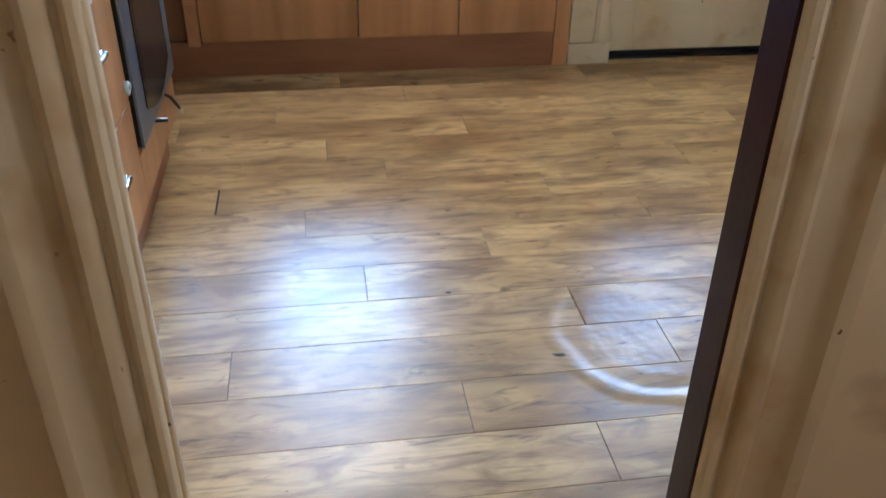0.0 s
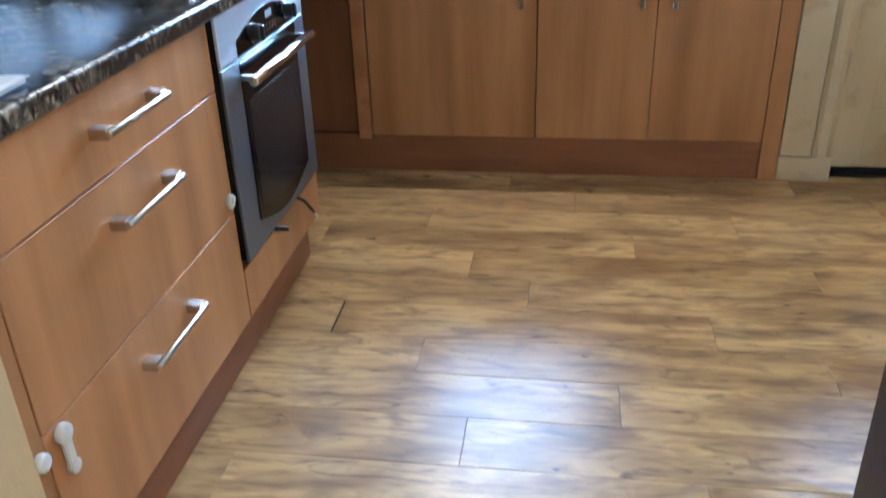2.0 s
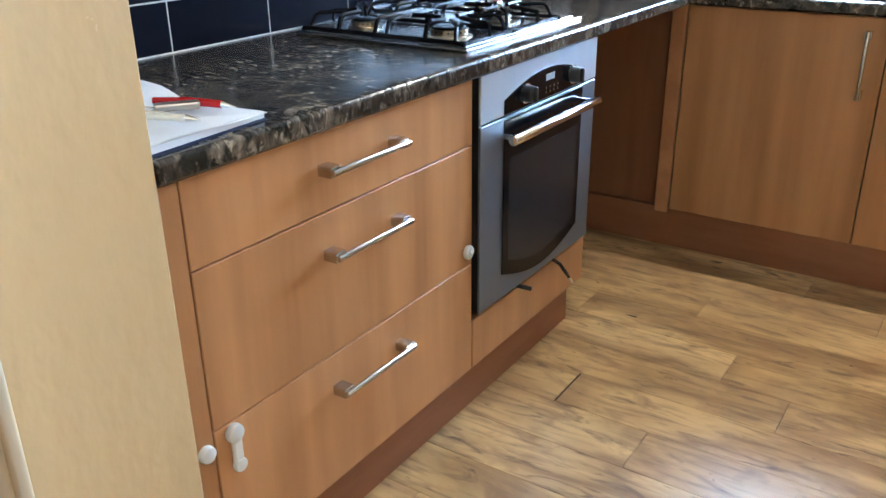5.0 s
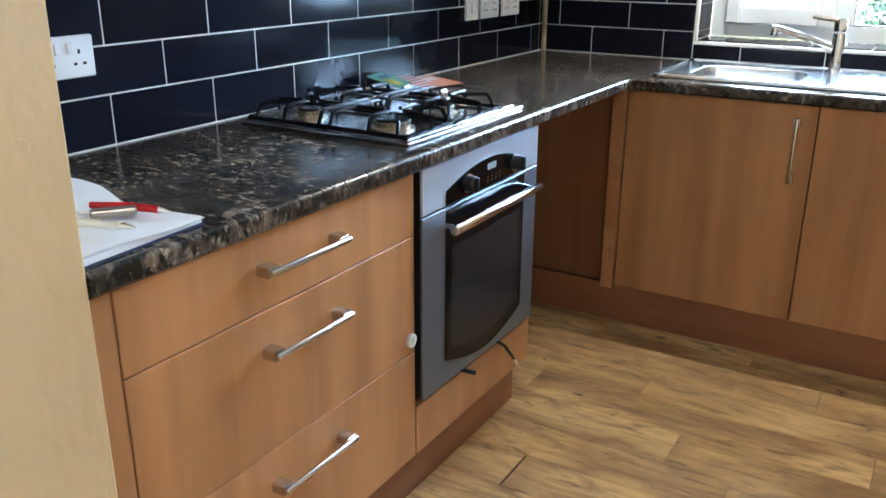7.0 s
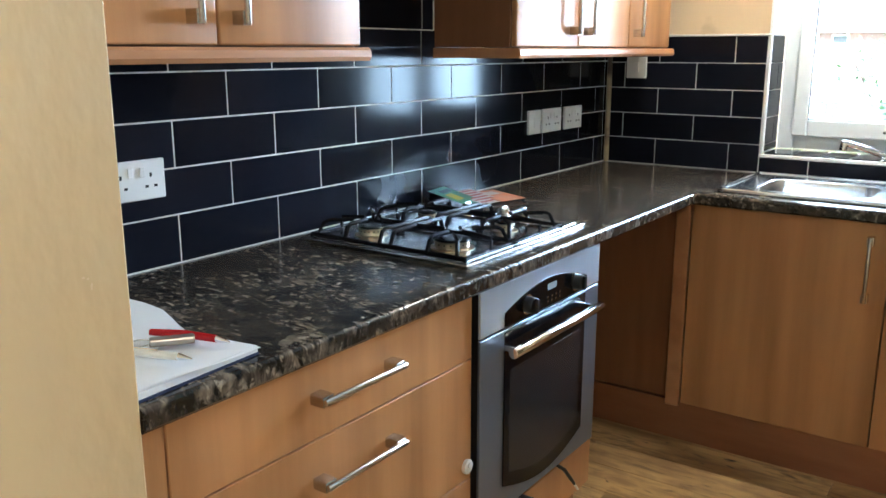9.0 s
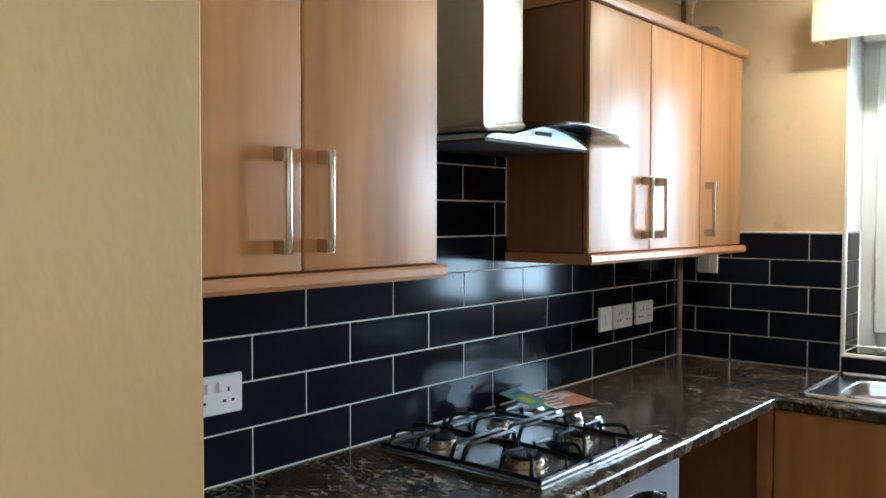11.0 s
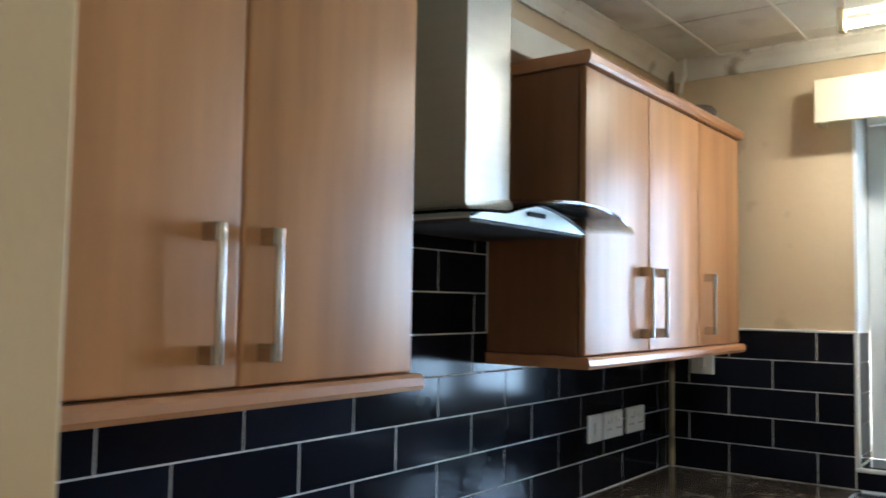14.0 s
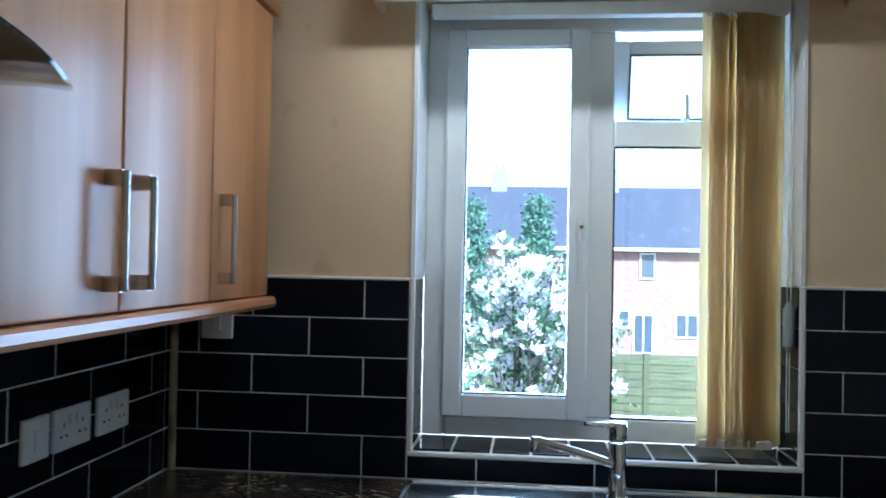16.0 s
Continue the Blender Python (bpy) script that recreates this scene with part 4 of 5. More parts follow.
# ---- sockets ----
def socket(name, plane, a0, a1, z0, z1, label, gangs, switches=True, group=""):
    """A faceplate on the west (x) or north (y) wall, from a0 to a1 along it."""
    mid = (a0 + a1) / 2
    s = thing(name, (0, mid, z0) if plane == "x" else (mid, 0, z0), label, "socket", group)

    def put(u0, u1, w0, w1, d0, d1, bev=0.0):
        return box(d0, d1, u0, u1, w0, w1, bev) if plane == "x" else box(u0, u1, -d1, -d0, w0, w1, bev)

    part("faceplate", put(a0, a1, z0, z1, 0.0062, 0.0165, 0.0025), WHITE_PLASTIC, s)
    w = (a1 - a0) / max(gangs, 1)
    for gi in range(gangs):
        c = a0 + w * (gi + 0.5)
        for du, dz, hw, hh in ((0.0, 0.016, 0.0028, 0.0045), (-0.011, -0.008, 0.0042, 0.0028), (0.011, -0.008, 0.0042, 0.0028)):
            part("pin_hole", put(c + du - hw, c + du + hw, (z0 + z1) / 2 + dz - hh - 0.006, (z0 + z1) / 2 + dz + hh - 0.006, 0.0163, 0.0168), DARK_HOLE, s)
        if switches:
            cs = c + (w * 0.30 if gi == 0 and gangs > 1 else -w * 0.30)
            part("rocker", put(cs - 0.006, cs + 0.006, z1 - 0.036, z1 - 0.014, 0.0163, 0.0205, 0.0015), WHITE_PLASTIC, s)
    if not gangs:
        part("rocker", put(mid - 0.012, mid + 0.012, (z0 + z1) / 2 - 0.02, (z0 + z1) / 2 + 0.02, 0.0163, 0.0205, 0.002), WHITE_PLASTIC, s)
    return s


socket("double_socket", "x", -2.410, -2.264, 1.068, 1.153, "white double socket on the tiles above the notepad", 2, group="sockets along the worktop wall")
socket("cooker_switch", "x", -0.686, -0.596, 1.075, 1.162, "white single switch plate beside two double sockets", 0, group="sockets along the worktop wall")
socket("double_socket", "x", -0.580, -0.436, 1.075, 1.162, "white double socket beside a single switch plate", 2, group="sockets along the worktop wall")
socket("double_socket", "x", -0.404, -0.260, 1.075, 1.162, "white double socket close to the grimy corner pipe", 2, group="sockets along the worktop wall")
socket("single_socket", "y", 0.094, 0.180, 1.264, 1.350, "white single plate on the window wall tiles", 0)

# ---- window dressing ----
PELMET_M = material("cream_pelmet_board", (0.78, 0.70, 0.50), 0.5, colour2=(0.70, 0.61, 0.42))
P = thing("blind_pelmet", (1.16, -0.05, 2.14), "cream painted pelmet box over the kitchen window", "pelmet")
part("front_board", box(0.560, 1.765, -0.112, -0.096, 2.140, 2.290, 0.003), PELMET_M, P)
part("top_board", box(0.578, 1.747, -0.0955, 0.004, 2.276, 2.2895), PELMET_M, P)
part("end_board", box(0.5605, 0.577, -0.0955, 0.004, 2.1405, 2.2895, 0.002), PELMET_M, P)
part("end_board", box(1.748, 1.7645, -0.0955, 0.004, 2.1405, 2.2895, 0.002), PELMET_M, P)
B = thing("vertical_blind", (1.52, 0.10, 2.16), "cream-yellow fabric vertical blind drawn to one side", "blind")
part("head_rail", box(0.69, 1.64, 0.085, 0.125, 2.155, 2.190, 0.002), WHITE_PLASTIC, B, "white aluminium head rail")
for i in range(11):
    x = 1.432 + 0.0165 * i
    ang = 60 + 8 * math.sin(i * 1.7) if i < 8 else 28 + 10 * (10 - i)
    b = bmesh.new()
    cols = []
    for k in range(7):
        u = (k / 6 - 0.5)
        dx, dy = u * 0.089 * math.cos(radians(ang)), u * 0.089 * math.sin(radians(ang)) + 0.006 * math.cos(u * 3.1)
        cols.append([b.verts.new((x + dx + 0.003 * math.sin(i * 2.3 + z * 5) * (2.15 - z), 0.105 + dy, z)) for z in (2.155, 1.8, 1.4, 1.012)])
    for a, c in zip(cols, cols[1:]):
        for j in range(3):
            b.faces.new((a[j], a[j + 1], c[j + 1], c[j]))
    bmesh.ops.solidify(b, geom=b.faces[:], thickness=0.0008)
    slat = part("slat", b, BLIND_M, B, "", True)
    part("slat_weight", addbox(bmesh.new(), x - 0.012, x + 0.012, 0.09, 0.12, 1.004, 1.026, 0.002), material("pale_weight", (0.75, 0.72, 0.62), 0.5) if i == 0 else bpy.data.materials["pale_weight"], slat, "pale plastic bottom weight")
part("cord", addtube(addtube(bmesh.new(), [(1.636, 0.05, 2.16), (1.638, 0.05, 1.6), (1.636, 0.05, 1.06)], 0.0016, 6), [(1.628, 0.05, 2.16), (1.628, 0.05, 1.5), (1.630, 0.05, 1.06)], 0.0016, 6), WHITE_PLASTIC, B, "white operating cords")
single("cord_weight", addlathe(bmesh.new(), (1.632, 0.046, 1.270), [(0.006, 0), (0.015, 0.012), (0.015, 0.105), (0.005, 0.125)], 16), material("grey_green_weight", (0.36, 0.40, 0.36), 0.4), "grey-green plastic cord weight beside the blind", "cord weight", True)

# ---- ceiling light ----
L = thing("batten_light", (1.03, -0.38, 2.45), "long fluorescent batten light on the ceiling near the window", "ceiling light")
part("batten", box(0.72, 1.34, -0.405, -0.355, 2.415, 2.4495, 0.003), WHITE_TRIM, L, "cream metal batten")
for x in (0.705, 1.345):
    part("end_cap", box(x - 0.008, x + 0.012, -0.40, -0.36, 2.355, 2.43, 0.003), material("yellowed_cap", (0.45, 0.36, 0.22), 0.5) if x < 1 else bpy.data.materials["yellowed_cap"], L, "yellowed plastic end cap")
TUBE_M = material("lit_tube", (1.0, 0.86, 0.62), 0.4, emit=13.0)
part("tube", cyl((0.717, -0.38, 2.378), (1.337, -0.38, 2.378), 0.013, n=16), TUBE_M, L, "lit fluorescent tube", True)

# ---- pipes and odds ----
single("corner_pipe", tube([(0.022, -0.022, 0.912), (0.022, -0.022, 2.30), (0.022, -0.022, 2.449)], 0.0105, 10), material("cream_grimy_pipe", (0.40, 0.33, 0.20), 0.5, colour2=(0.08, 0.05, 0.03), scale=3, stretch=(1, 1, 2), spread=(0.52, 0.62)), "grimy cream pipe running up the tiled corner", "pipe", True)
single("bent_cable_conduit", tube([(0.065, -0.035, 2.155), (0.062, -0.035, 2.33), (0.075, -0.05, 2.365), (0.098, -0.075, 2.385), (0.100, -0.078, 2.449)], 0.0075, 10), WHITE_TRIM, "white bent pipe going into the ceiling corner", "pipe", True)
single("brown_bowl", addlathe(bmesh.new(), (0.19, -0.20, 2.155), [(0.04, 0), (0.065, 0.02), (0.070, 0.05), (0.055, 0.068), (0.02, 0.072)], 20), material("brown_grey_pottery", (0.13, 0.10, 0.075), 0.5), "small brown rounded pot on top of the wall cabinet", "pot", True)

# child locks
single("child_lock", addcyl(addcyl(bmesh.new(), (0.5985, -1.960, 0.474), (0.609, -1.960, 0.474), 0.017, n=18, b=0.003), (0.5985, -1.957, 0.478), (0.612, -1.957, 0.478), 0.008, n=12), WHITE_PLASTIC, "round white child lock pad on a drawer edge beside the oven", "child lock", True)
single("child_lock", cyl((0.5985, -2.748, 0.412), (0.613, -2.748, 0.412), 0.015, n=18, b=0.004), WHITE_PLASTIC, "round white child lock pad on the filler strip", "child lock", True)
b = cyl((0.5985, -2.688, 0.418), (0.613, -2.688, 0.418), 0.017, n=18, b=0.004)
addcyl(b, (0.5985, -2.684, 0.352), (0.611, -2.684, 0.352), 0.013, n=16, b=0.003)
addbox(b, 0.5985, 0.609, -2.695, -2.675, 0.352, 0.418, 0.003)
single("child_lock_strap", b, WHITE_PLASTIC, "long white child lock strap on the lowest drawer", "child lock", True)

# ---- notepad, pens, keyring ----
PAD = thing("notepad", (0.40, -2.62, 0.91), "open white notepad with navy cover on the worktop", "notepad")
o = [(0.606, -2.771), (0.593, -2.535), (0.449, -2.558), (0.304, -2.504), (0.235, -2.514), (0.20, -2.771)]
part("cover", prism([(x - 0.003, y - 0.001) for x, y in o], "z", 0.9103, 0.914), BLUE_BOARD, PAD, "navy card cover")
b = bmesh.new()
addprism(b, [(x - 0.005, y - 0.002) for x, y in o], "z", 0.9142, 0.9246)
part("page_block", b, PAPER, PAD, "block of white pages")
b = bmesh.new()
far = (-2.539, -2.552, -2.560, -2.564, -2.548, -2.528, -2.512, -2.512, -2.520)
grid = [[b.verts.new((0.598 - 0.375 * i / 8, -2.771 + (far[i] + 2.771) * k / 6, 0.9252 + 0.008 * (i / 8) ** 2 * (k / 6) + 0.002 * math.sin(i + k))) for k in range(7)] for i in range(9)]
for i in range(8):
    for k in range(6):
        b.faces.new((grid[i][k], grid[i + 1][k], grid[i + 1][k + 1], grid[i][k + 1]))
bmesh.ops.recalc_face_normals(b, faces=b.faces)
bmesh.ops.solidify(b, geom=b.faces[:], thickness=0.0005)
part("top_page", b, PAPER, PAD, "slightly curled top page", True)
PEN = thing("red_pen", (0.41, -2.60, 0.93), "red ballpoint pen with silver tip lying on the notepad", "pen")
part("barrel", tube([(0.427, -2.616, 0.937), (0.482, -2.594, 0.9385), (0.540, -2.577, 0.9375)], 0.006, 12, [0.0055, 0.0068, 0.006]), RED_PLASTIC, PEN, "red plastic barrel", True)
part("tip", cyl((0.540, -2.577, 0.9375), (0.564, -2.571, 0.9345), 0.0055, 0.0014, n=12), CHROME, PEN, "silver tip", True)
PEN = thing("silver_pen", (0.47, -2.68, 0.93), "white and silver pen lying on the notepad", "pen")
part("barrel", tube([(0.450, -2.700, 0.937), (0.510, -2.678, 0.937), (0.555, -2.661, 0.9365)], 0.0062, 12), WHITE_PLASTIC, PEN, "white barrel", True)
part("tip", cyl((0.555, -2.661, 0.9365), (0.576, -2.653, 0.9345), 0.0058, 0.0014, n=12), CHROME, PEN, "silver tip", True)
part("clip", tube([(0.47, -2.694, 0.944), (0.525, -2.674, 0.944)], 0.0016, 6), CHROME, PEN, "chrome clip")
K = thing("keyring", (0.48, -2.63, 0.93), "steel key fob and split ring lying on the notepad", "keyring")
b = box(-0.010, 0.010, -0.034, 0.034, 0.9325, 0.9445, 0.003, 2)
bmesh.ops.transform(b, matrix=pose(0.492, -2.624, 0, 0, 0, -36), verts=b.verts)
part("fob", b, material("grey_brown_metal", (0.42, 0.38, 0.32), 0.3, 0.9), K, "flat brushed metal fob")
part("split_ring", tube([(0.452 + 0.017 * math.cos(2 * math.pi * i / 16), -2.655 + 0.017 * math.sin(2 * math.pi * i / 16), 0.934) for i in range(17)], 0.0012, 6), CHROME, K, "steel split ring", True)

# ---- leaflets against the tiles ----
LEAF_GREEN, LEAF_YELLOW, LEAF_ORANGE = material("teal_green_print", (0.04, 0.17, 0.17), 0.4, colour2=(0.09, 0.24, 0.15), scale=20), material("yellow_print", (0.42, 0.34, 0.05), 0.4), material("orange_print", (0.50, 0.15, 0.06), 0.4, colour2=(0.42, 0.22, 0.14), scale=25)
LEAF_RED = material("red_white_print", (0.55, 0.53, 0.53), 0.4, colour2=(0.50, 0.47, 0.48), scale=12)
LEAF_STRIPE = material("dark_red_print", (0.34, 0.05, 0.06), 0.4)


def leaflet(p, yaw, tilt, mat, label, marks):
    m = pose(*p, 0, tilt, yaw)
    t = thing("leaflet", p, label, "leaflet", "leaflets behind the hob")
    def flat(x0, x1, y0, y1, z0, z1):
        b = box(x0, x1, y0, y1, z0, z1)
        bmesh.ops.transform(b, matrix=m, verts=b.verts)
        return b
    part("page", flat(0, 0.148, 0, 0.105, 0, 0.0016), mat, t)
    for (x0, x1, y0, y1), mm, name in marks:
        part(name, flat(x0, x1, y0, y1, 0.0017, 0.0021), mm, t)


leaflet((0.022, -1.315, 0.952), 8, 14, LEAF_GREEN, "teal and green printed leaflet leaning on the tiles", [((0.05, 0.10, 0.02, 0.06), LEAF_YELLOW, "yellow_patch"), ((0.02, 0.04, 0.03, 0.09), BLUE_BOARD, "dark_bars")])
leaflet((0.035, -1.225, 0.936), -6, 8, LEAF_RED, "white leaflet with red stripes behind the hob", [((0.012 + 0.022 * q, 0.022 + 0.022 * q, 0.008, 0.096), LEAF_STRIPE, "red_stripe") for q in range(6)])
leaflet((0.060, -1.140, 0.926), -14, 3, LEAF_ORANGE, "orange and red printed leaflet on the worktop", [((0.02, 0.06, 0.02, 0.08), LEAF_RED, "red_bars")])

# ---- garden and houses beyond the window ----
GRASS = material("lawn_grass", (0.06, 0.11, 0.03), 0.9, colour2=(0.09, 0.13, 0.04), scale=3, bump=0.5, bump_scale=40)
b = bmesh.new()
rows_g = []
for y, z in ((0.31, -1.25), (12, -1.82), (42, -3.1), (80, -3.4), (400, -3.4), (2500, -3.4)):
    w = 60 + y
    rows_g.append((b.verts.new((-w, y, z)), b.verts.new((w, y, z))))
for (a, c), (d, e) in zip(rows_g, rows_g[1:]):
    b.faces.new((a, c, e, d))
structure("ground", b, GRASS, "rough garden lawn")
F = thing("garden_fence", (3.2, 12.0, -1.82), "weathered larch-lap garden fence panels", "fence")
FENCE_M = material("weathered_fence_wood", (0.17, 0.17, 0.075), 0.85, colour2=(0.10, 0.105, 0.05), scale=3, stretch=(1, 1, 10), vary=0.15, bump=0.3)
for i in range(-4, 8):
    x0 = 1.0 + 1.86 * i
    part("post", box(x0 - 0.05, x0 + 0.05, 11.97, 12.07, -1.83, 0.03, 0.004), FENCE_M, F)
for i in range(0, 3):
    x0 = 1.0 + 1.86 * i
    for k in range(13):
        b = box(x0 + 0.05, x0 + 1.81, 11.99, 12.004, -1.70 + 0.13 * k, -1.70 + 0.13 * k + 0.145)
        bmesh.ops.transform(b, matrix=pose(0, 12, -1.7 + 0.13 * k) @ pose(0, 0, 0, -6) @ pose(0, -12, 1.7 - 0.13 * k), verts=b.verts)
        part("board", b, FENCE_M, F)
for i in (-4, -3, -2, -1, 3, 4, 5, 6):
    x0 = 1.0 + 1.86 * i
    part("panel", box(x0 + 0.05, x0 + 1.81, 11.99, 12.01, -1.72, -0.03), FENCE_M, F)

BRICK_M = material("red_brick_wall", (0.44, 0.27, 0.23), 0.85, colour2=(0.33, 0.20, 0.17), scale=8, detail=8, bump=0.3)
CHIMNEY_M = material("grey_rendered_chimney", (0.34, 0.36, 0.37), 0.85, colour2=(0.26, 0.27, 0.28), scale=6)
ROOF_M = material("grey_slate_roof", (0.085, 0.09, 0.11), 0.7, colour2=(0.055, 0.06, 0.075), scale=5, stretch=(1, 6, 6), bump=0.4)
H = thing("brick_terrace", (6, 46, -3.1), "red brick two-storey terraced houses with a grey slate roof", "house")
part("wall", box(-14, 26, 42, 50, -3.1, 2.3), BRICK_M, H)
part("roof", prism([(41.6, 2.30), (46, 5.80), (50.4, 2.30)], "x", -14.3, 26.3), ROOF_M, H)
part("gutter", box(-14.3, 26.3, 41.45, 41.62, 2.18, 2.36), WHITE_PLASTIC, H, "white gutter and fascia")
for x in (-1.0, 5.2, 13.0, 21):
    b = box(x - 0.45, x + 0.45, 45.6, 46.4, 4.8, 6.75, 0.02)
    for dx in (-0.2, 0.2):
        addcyl(b, (x + dx, 46, 6.75), (x + dx, 46, 7.05), 0.11, 0.09, n=10)
    part("chimney", b, CHIMNEY_M, H)


def house_window(x0, x1, z0, z1, door_like=False):
    w = part("door" if door_like else "window", ring(x0, x1, z0, z1, 0.09, 41.93, 42.02, 0), PVC, H, "white plastic frame")
    part("pane", box(x0 + 0.09, x1 - 0.09, 41.97, 41.98, z0 + 0.09, z1 - 0.09), material("dark_far_glass", (0.10, 0.12, 0.14), 0.1) if "dark_far_glass" not in bpy.data.materials else bpy.data.materials["dark_far_glass"], w, "dark window glass")
    if x1 - x0 > 1.0:
        part("mullion", box((x0 + x1) / 2 - 0.04, (x0 + x1) / 2 + 0.04, 41.93, 41.965, z0 + 0.09, z1 - 0.09), PVC, w)


for dx in (-14, -7, 0, 7):
    house_window(6.4 + dx, 7.2 + dx, 0.75, 2.1)
    house_window(9.4 + dx, 10.8 + dx, 0.75, 2.1)
    house_window(5.3 + dx, 5.95 + dx, -1.75, -0.8)
    house_window(6.1 + dx, 7.15 + dx, -3.05, -1.0, True)
    house_window(8.2 + dx, 9.4 + dx, -2.2, -0.95)

# magnolia and conifers
BARK = material("grey_brown_bark", (0.12, 0.11, 0.08), 0.9, colour2=(0.08, 0.07, 0.05), scale=12, bump=0.5)
BLOSSOM = material("white_magnolia_petals", (0.92, 0.90, 0.89), 0.6, colour2=(0.88, 0.80, 0.82), scale=12, vary=0.08)
LEAVES = material("fresh_green_leaves", (0.09, 0.17, 0.07), 0.6, colour2=(0.13, 0.22, 0.10), scale=6, vary=0.1)
CONIFER = material("blue_green_conifer", (0.12, 0.22, 0.15), 0.8, colour2=(0.16, 0.26, 0.18), scale=8)
rng = random.Random(7)
T = thing("magnolia_tree", (0.85, 6.2, -1.55), "magnolia tree covered in white blossom", "tree")
b = bmesh.new()
addtube(b, [(0.85, 6.2, -1.6), (0.87, 6.2, -1.1), (0.84, 6.22, -0.6)], 0.06, 8, [0.075, 0.06, 0.05])
tips = []
for i in range(42):
    a, r = rng.uniform(0, 2 * math.pi), rng.uniform(0.1, 1.15)
    top_z = rng.uniform(0.0, 1.95) * (1.1 - 0.25 * r)
    p3 = (0.85 + r * math.cos(a), 6.2 + r * math.sin(a), top_z)
    p2 = (0.85 + 0.55 * r * math.cos(a + 0.2), 6.2 + 0.55 * r * math.sin(a + 0.2), -0.5 + 0.5 * (top_z + 0.5))
    addtube(b, [(0.84, 6.21, -0.75 + 0.02 * (i % 8)), p2, p3], 0.015, 5, [0.026, 0.014, 0.005])
    tips.append((p2, p3))
    for _ in range(3):
        q = Vector(p2).lerp(Vector(p3), rng.uniform(0.2, 0.9))
        e = q + Vector((rng.uniform(-0.28, 0.28), rng.uniform(-0.28, 0.28), rng.uniform(0.05, 0.4)))
        addtube(b, [q, (q + e) / 2 + Vector((0.02, 0, -0.02)), e], 0.006, 4, [0.008, 0.006, 0.003])
        tips.append((tuple(q), tuple(e)))
part("trunk", b, BARK, T, "grey-brown branching trunk")


def scatter(spots, size, petals, mat, name, parent, label, spread):
    verts, faces = [], []
    for c in spots:
        for _ in range(petals):
            o = Vector(c) + Vector((rng.gauss(0, spread), rng.gauss(0, spread), rng.gauss(0, spread)))
            d = Vector((rng.uniform(-1, 1), rng.uniform(-1, 1), rng.uniform(-0.2, 1))).normalized()
            s = d.cross(Vector((rng.uniform(-1, 1), rng.uniform(-1, 1), rng.uniform(-1, 1)))).normalized()
            k = len(verts)
            q = size * rng.uniform(0.6, 1.2)
            verts += [o, o + d * q * 0.5 + s * q * 0.3, o + d * q, o + d * q * 0.5 - s * q * 0.3]
            faces.append((k, k + 1, k + 2, k + 3))
    me = bpy.data.meshes.new(name)
    me.from_pydata([tuple(v) for v in verts], [], faces)
    me.materials.append(mat)
    ob = new(name, me)
    ob.parent, ob.matrix_parent_inverse = parent, parent.matrix_basis.inverted()
    return tagged(ob, label)


spots = []
for a, e in tips:
    for t in (0.55, 0.8, 1.0):
        if rng.random() < 0.52:
            spots.append(tuple(Vector(a).lerp(Vector(e), t)))
scatter(spots, 0.12, 13, BLOSSOM, "crown", T, "clusters of white blossom", 0.025)
scatter([tuple(Vector(a).lerp(Vector(e), t)) for a, e in tips for t in (0.4, 0.7, 0.95)], 0.075, 7, LEAVES, "leaves", T, "sparse fresh leaves", 0.09)
for i, (cx, cy, h, r) in enumerate(((-0.45, 17.5, 4.6, 1.0), (1.05, 18.5, 4.75, 0.85), (-3.5, 16, 4.2, 1.3))):
    T = thing("conifer_tree", (cx, cy, -2.0), "blue-green conifer behind the magnolia", "tree")
    part("trunk", cyl((cx, cy, -2.1), (cx, cy, -2.1 + h * 0.9), 0.10, 0.03, n=8), BARK, T)
    sp = []
    for _ in range(420):
        u = rng.random() ** 0.8
        a, rr = rng.uniform(0, 2 * math.pi), r * (1 - u) * rng.uniform(0.55, 1.05) + 0.04
        sp.append((cx + rr * math.cos(a), cy + rr * math.sin(a), -1.8 + h * u))
    scatter(sp, 0.13, 14, CONIFER, "crown", T, "feathery conifer foliage", 0.13)
b = bmesh.new()
HEDGE = thing("garden_hedge", (0.5, 10.8, -1.8), "loose green hedge along the garden", "hedge")
sp = [(rng.uniform(-4, 2.0), rng.uniform(10.4, 11.2), rng.uniform(-1.8, -0.5)) for _ in range(700)]
scatter(sp, 0.16, 7, LEAVES, "foliage", HEDGE, "loose green foliage", 0.08)

# ---- tiles: pieces of the walls, the sill and the reveals ----
def tile_bm(w, h, d=0.006):
    return box(0.0, d, 0.0, w, 0.0, h, 0.0009)


mesh_cache = {}


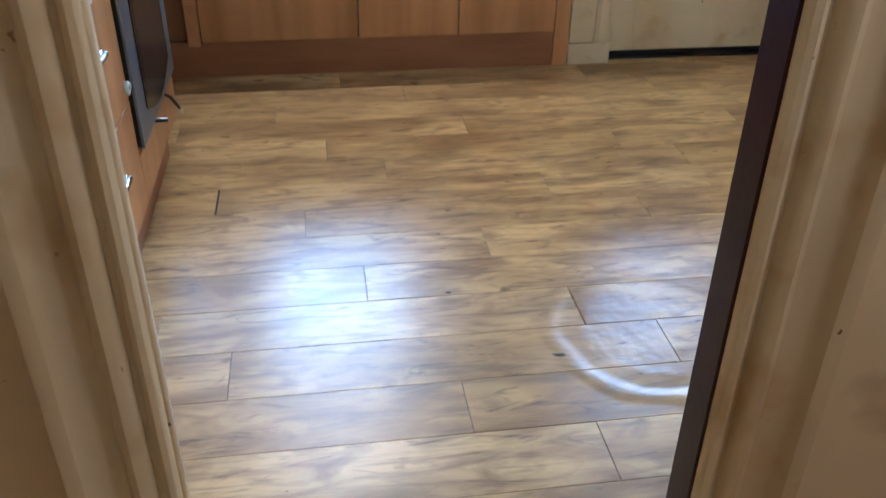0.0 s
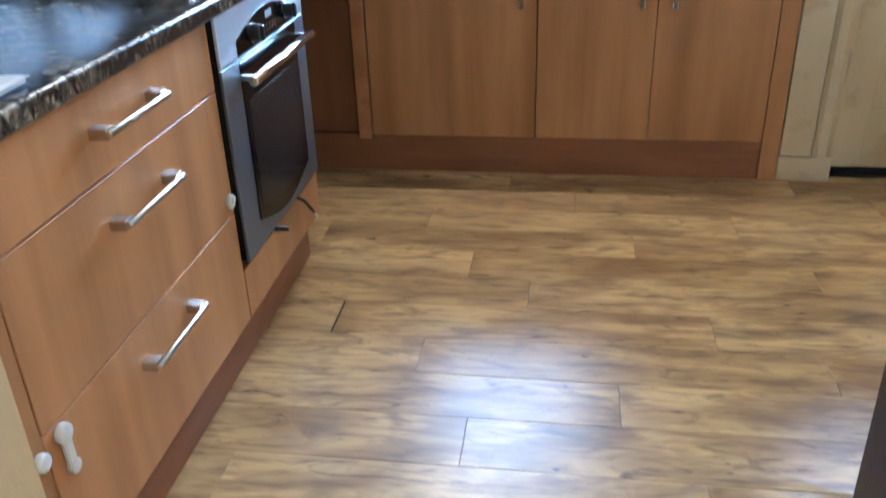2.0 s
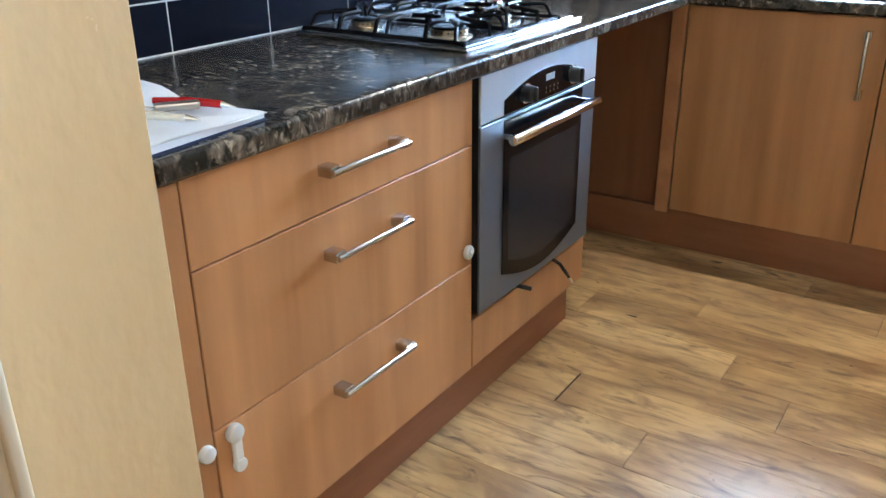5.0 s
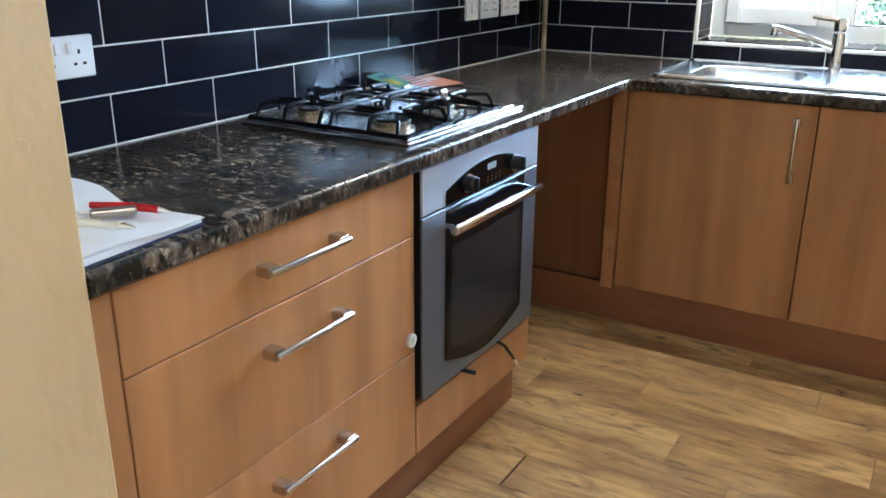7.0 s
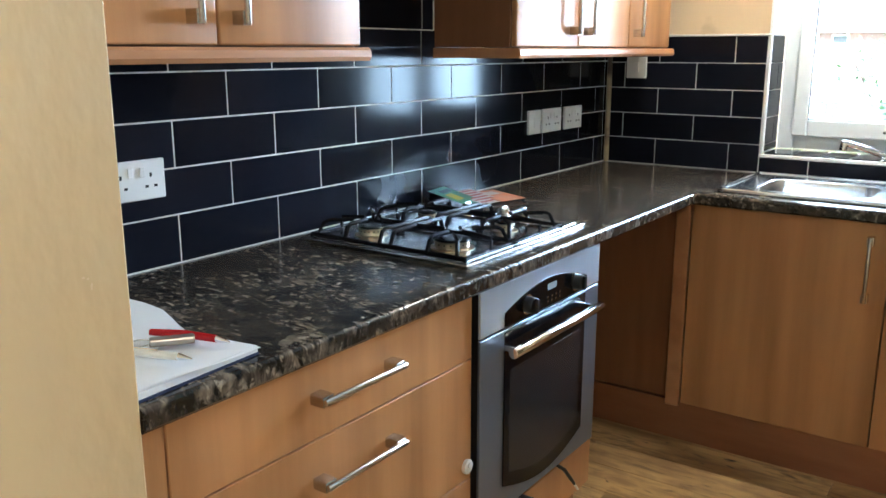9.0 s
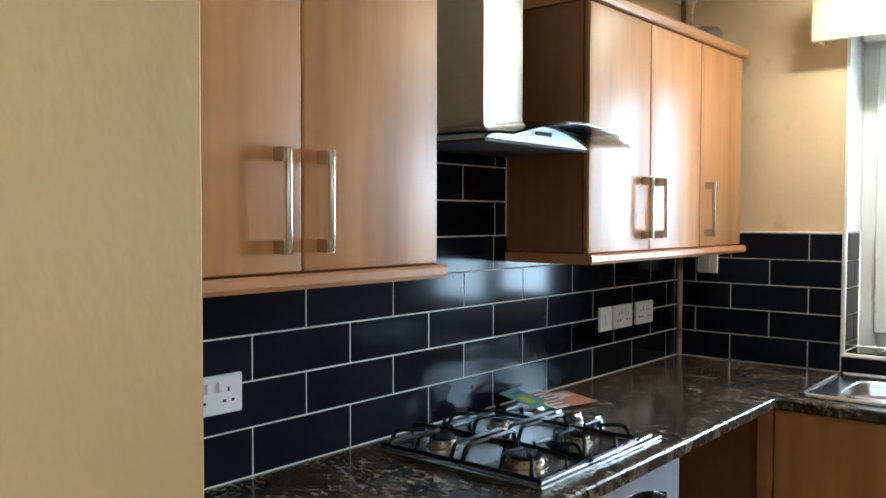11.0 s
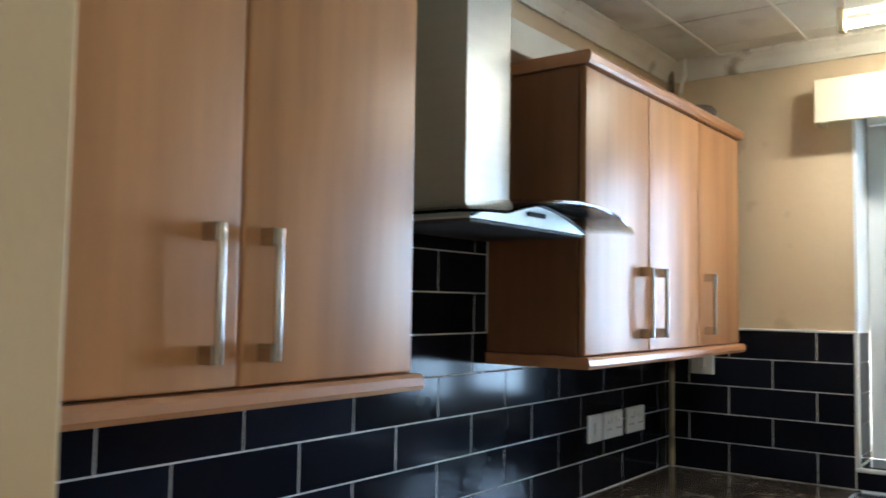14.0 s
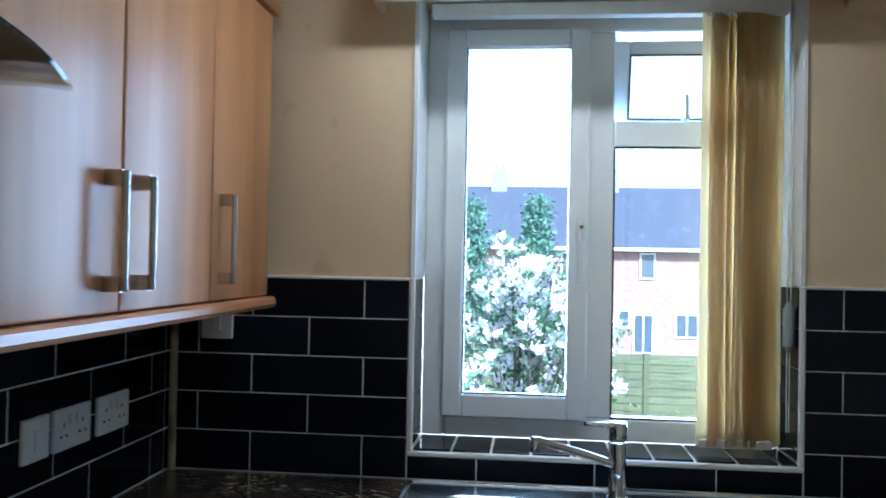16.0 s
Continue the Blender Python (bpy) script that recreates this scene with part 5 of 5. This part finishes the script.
def tile(parent, p, w, h, facing, mat=BLACK_TILE, name="tile"):
    """A glazed tile w wide and h high; facing: east, south, up, and so on."""
    key = (round(w, 3), round(h, 3), facing)
    if key not in mesh_cache:
        b = tile_bm(w, h)
        turn = {"east": pose(0, 0, 0), "south": pose(0, 0, 0, 0, 0, -90), "up": pose(0, 0, 0, 0, -90, 0) @ pose(0, 0, 0)}
        if facing == "south":
            bmesh.ops.transform(b, matrix=Matrix(((0, 1, 0, 0), (-1, 0, 0, 0), (0, 0, 1, 0), (0, 0, 0, 1))), verts=b.verts)
        elif facing == "west":
            bmesh.ops.transform(b, matrix=Matrix(((-1, 0, 0, 0), (0, 1, 0, 0), (0, 0, 1, 0), (0, 0, 0, 1))), verts=b.verts)
            bmesh.ops.reverse_faces(b, faces=b.faces)
        elif facing == "up":
            bmesh.ops.transform(b, matrix=Matrix(((0, 1, 0, 0), (0, 0, 1, 0), (1, 0, 0, 0), (0, 0, 0, 1))), verts=b.verts)
        me = bpy.data.meshes.new(name)
        b.to_mesh(me)
        b.free()
        me.materials.append(mat)
        mesh_cache[key] = me
    ob = new(name, mesh_cache[key])
    ob.parent = parent
    ob.matrix_basis = Matrix.Translation(p)
    return ob


tile_rng = random.Random(11)


def course(parent, facing, z0, z1, joints, lo, hi, at, holes=()):
    """One course between lo and hi along the wall, broken at the joints; holes: stretches left out."""
    cuts = sorted({lo, hi, *[j for j in joints if lo + 0.006 < j < hi - 0.006]})
    for a, c in zip(cuts, cuts[1:]):
        g = 0.0017
        w = c - a - 2 * g
        if w < 0.004:
            continue
        jit = tile_rng.uniform(-0.0003, 0.0003)
        p = (at + jit, a + g, z0 + g) if facing == "east" else (a + g, at + jit, z0 + g)
        tile(parent, p, w, z1 - z0 - 2 * g, facing)


tiles_w = structure("tile_bed_west", box(-0.006, 0.0050, -2.773, -0.0, 0.905, 1.749), GROUT, "off-white grout between black tiles")
odd = [-0.118 - 0.3015 * k for k in range(10)]
even = [-0.262 - 0.3015 * k for k in range(10)]
for r in range(8):
    z0, z1 = (0.912, 1.022) if r == 0 else (1.022 + 0.1035 * (r - 1), 1.022 + 0.1035 * r)
    js = odd if r % 2 == 0 else even
    if r <= 4:
        course(tiles_w, "east", z0, z1, js + [-0.036], -2.773, -0.002, 0.0)
    else:
        course(tiles_w, "east", z0, z1, [(-1.475 if r == 6 else -1.318) - 0.3015 * k for k in range(3)], -1.925, -1.262, 0.0)
tiles_n = structure("tile_bed_north", addbox(addbox(box(0.0, 0.655, -0.0050, 0.006, 0.905, 1.432), 0.655, 1.658, -0.0050, 0.006, 0.905, 0.974), 1.658, 2.105, -0.0050, 0.006, 0.905, 1.432), GROUT, "off-white grout between black tiles")
for r in range(5):
    z0, z1 = (0.912, 1.019) if r == 0 else (1.019 + 0.1030 * (r - 1), 1.019 + 0.1030 * r)
    js = [(0.232 if r % 2 == 0 else 0.084) + 0.3035 * k for k in range(7)]
    if r == 0:
        course(tiles_n, "south", z0, 0.9720, js, 0.656, 1.656, 0.0)
        course(tiles_n, "south", z0, z1, js, 0.002, 0.655, 0.0)
        course(tiles_n, "south", z0, z1, js, 1.658, 2.104, 0.0)
    else:
        course(tiles_n, "south", z0, z1, js, 0.002, 0.655, 0.0)
        course(tiles_n, "south", z0, z1, js, 1.658, 2.104, 0.0)
x = 0.672
while x < 1.65:
    w = min(0.1, 1.650 - x)
    if w > 0.012:
        tile(sill_bed, (x, 0.006, 0.9835), w - 0.004, 0.182, "up", SILL_TILE)
    x += 0.104
for r in range(5):
    z0 = 0.992 if r == 0 else 1.019 + 0.1035 * (r - 1)
    z1 = min(1.019 + 0.1035 * r, 1.434)
    for y0, y1 in (((0.005, 0.188),) if r % 2 == 0 else ((0.005, 0.125), (0.129, 0.188))):
        tile(reveal_bed, (0.6608, y0, z0 + 0.0015), y1 - y0, z1 - z0 - 0.003, "east")
        tile(reveal_bed, (1.6542, y0, z0 + 0.0015), y1 - y0, z1 - z0 - 0.003, "west")

# ---- floor planks ----
plank_first = {0: 1.14, 1: 1.38, 2: 0.89, 3: 0.56, 4: 1.066, 5: 1.25, 6: 0.735, 7: 0.99, 8: 0.48, 9: 1.14, 10: 0.645, 11: 0.82, 12: 1.32, 13: 0.57, 14: 1.06}
plank_cache = {}
prng = random.Random(3)
for r in range(-3, 33):
    ytop = -0.601 - 0.1630 * r
    first = plank_first.get(r, prng.uniform(0, 1.0))
    y0, y1 = ytop - 0.163, min(ytop, -0.02)
    k = -2
    while first + 1.005 * k < 3.3:
        x0, x1 = first + 1.005 * k, first + 1.005 * (k + 1)
        k += 1
        cx0, cx1 = max(x0, -0.0 if y0 < -3.1 else 0.0), min(x1, 3.3 if y0 > -3.1 else 2.4)
        if cx1 - cx0 < 0.03:
            continue
        key = (round(cx1 - cx0, 2), round(y1 - y0, 3))
        if key not in plank_cache:
            b = box(0, cx1 - cx0 - 0.0013, 0, y1 - y0 - 0.0009, -0.004, 0.0, 0.0006)
            me = bpy.data.meshes.new("plank")
            b.to_mesh(me)
            b.free()
            me.materials.append(PLANK_M)
            plank_cache[key] = me
        ob = new("plank", plank_cache[key])
        ob.parent = floor
        ob.matrix_basis = Matrix.Translation((cx0 + 0.0006, y0 + 0.0005, prng.uniform(-0.0001, 0.0001)))
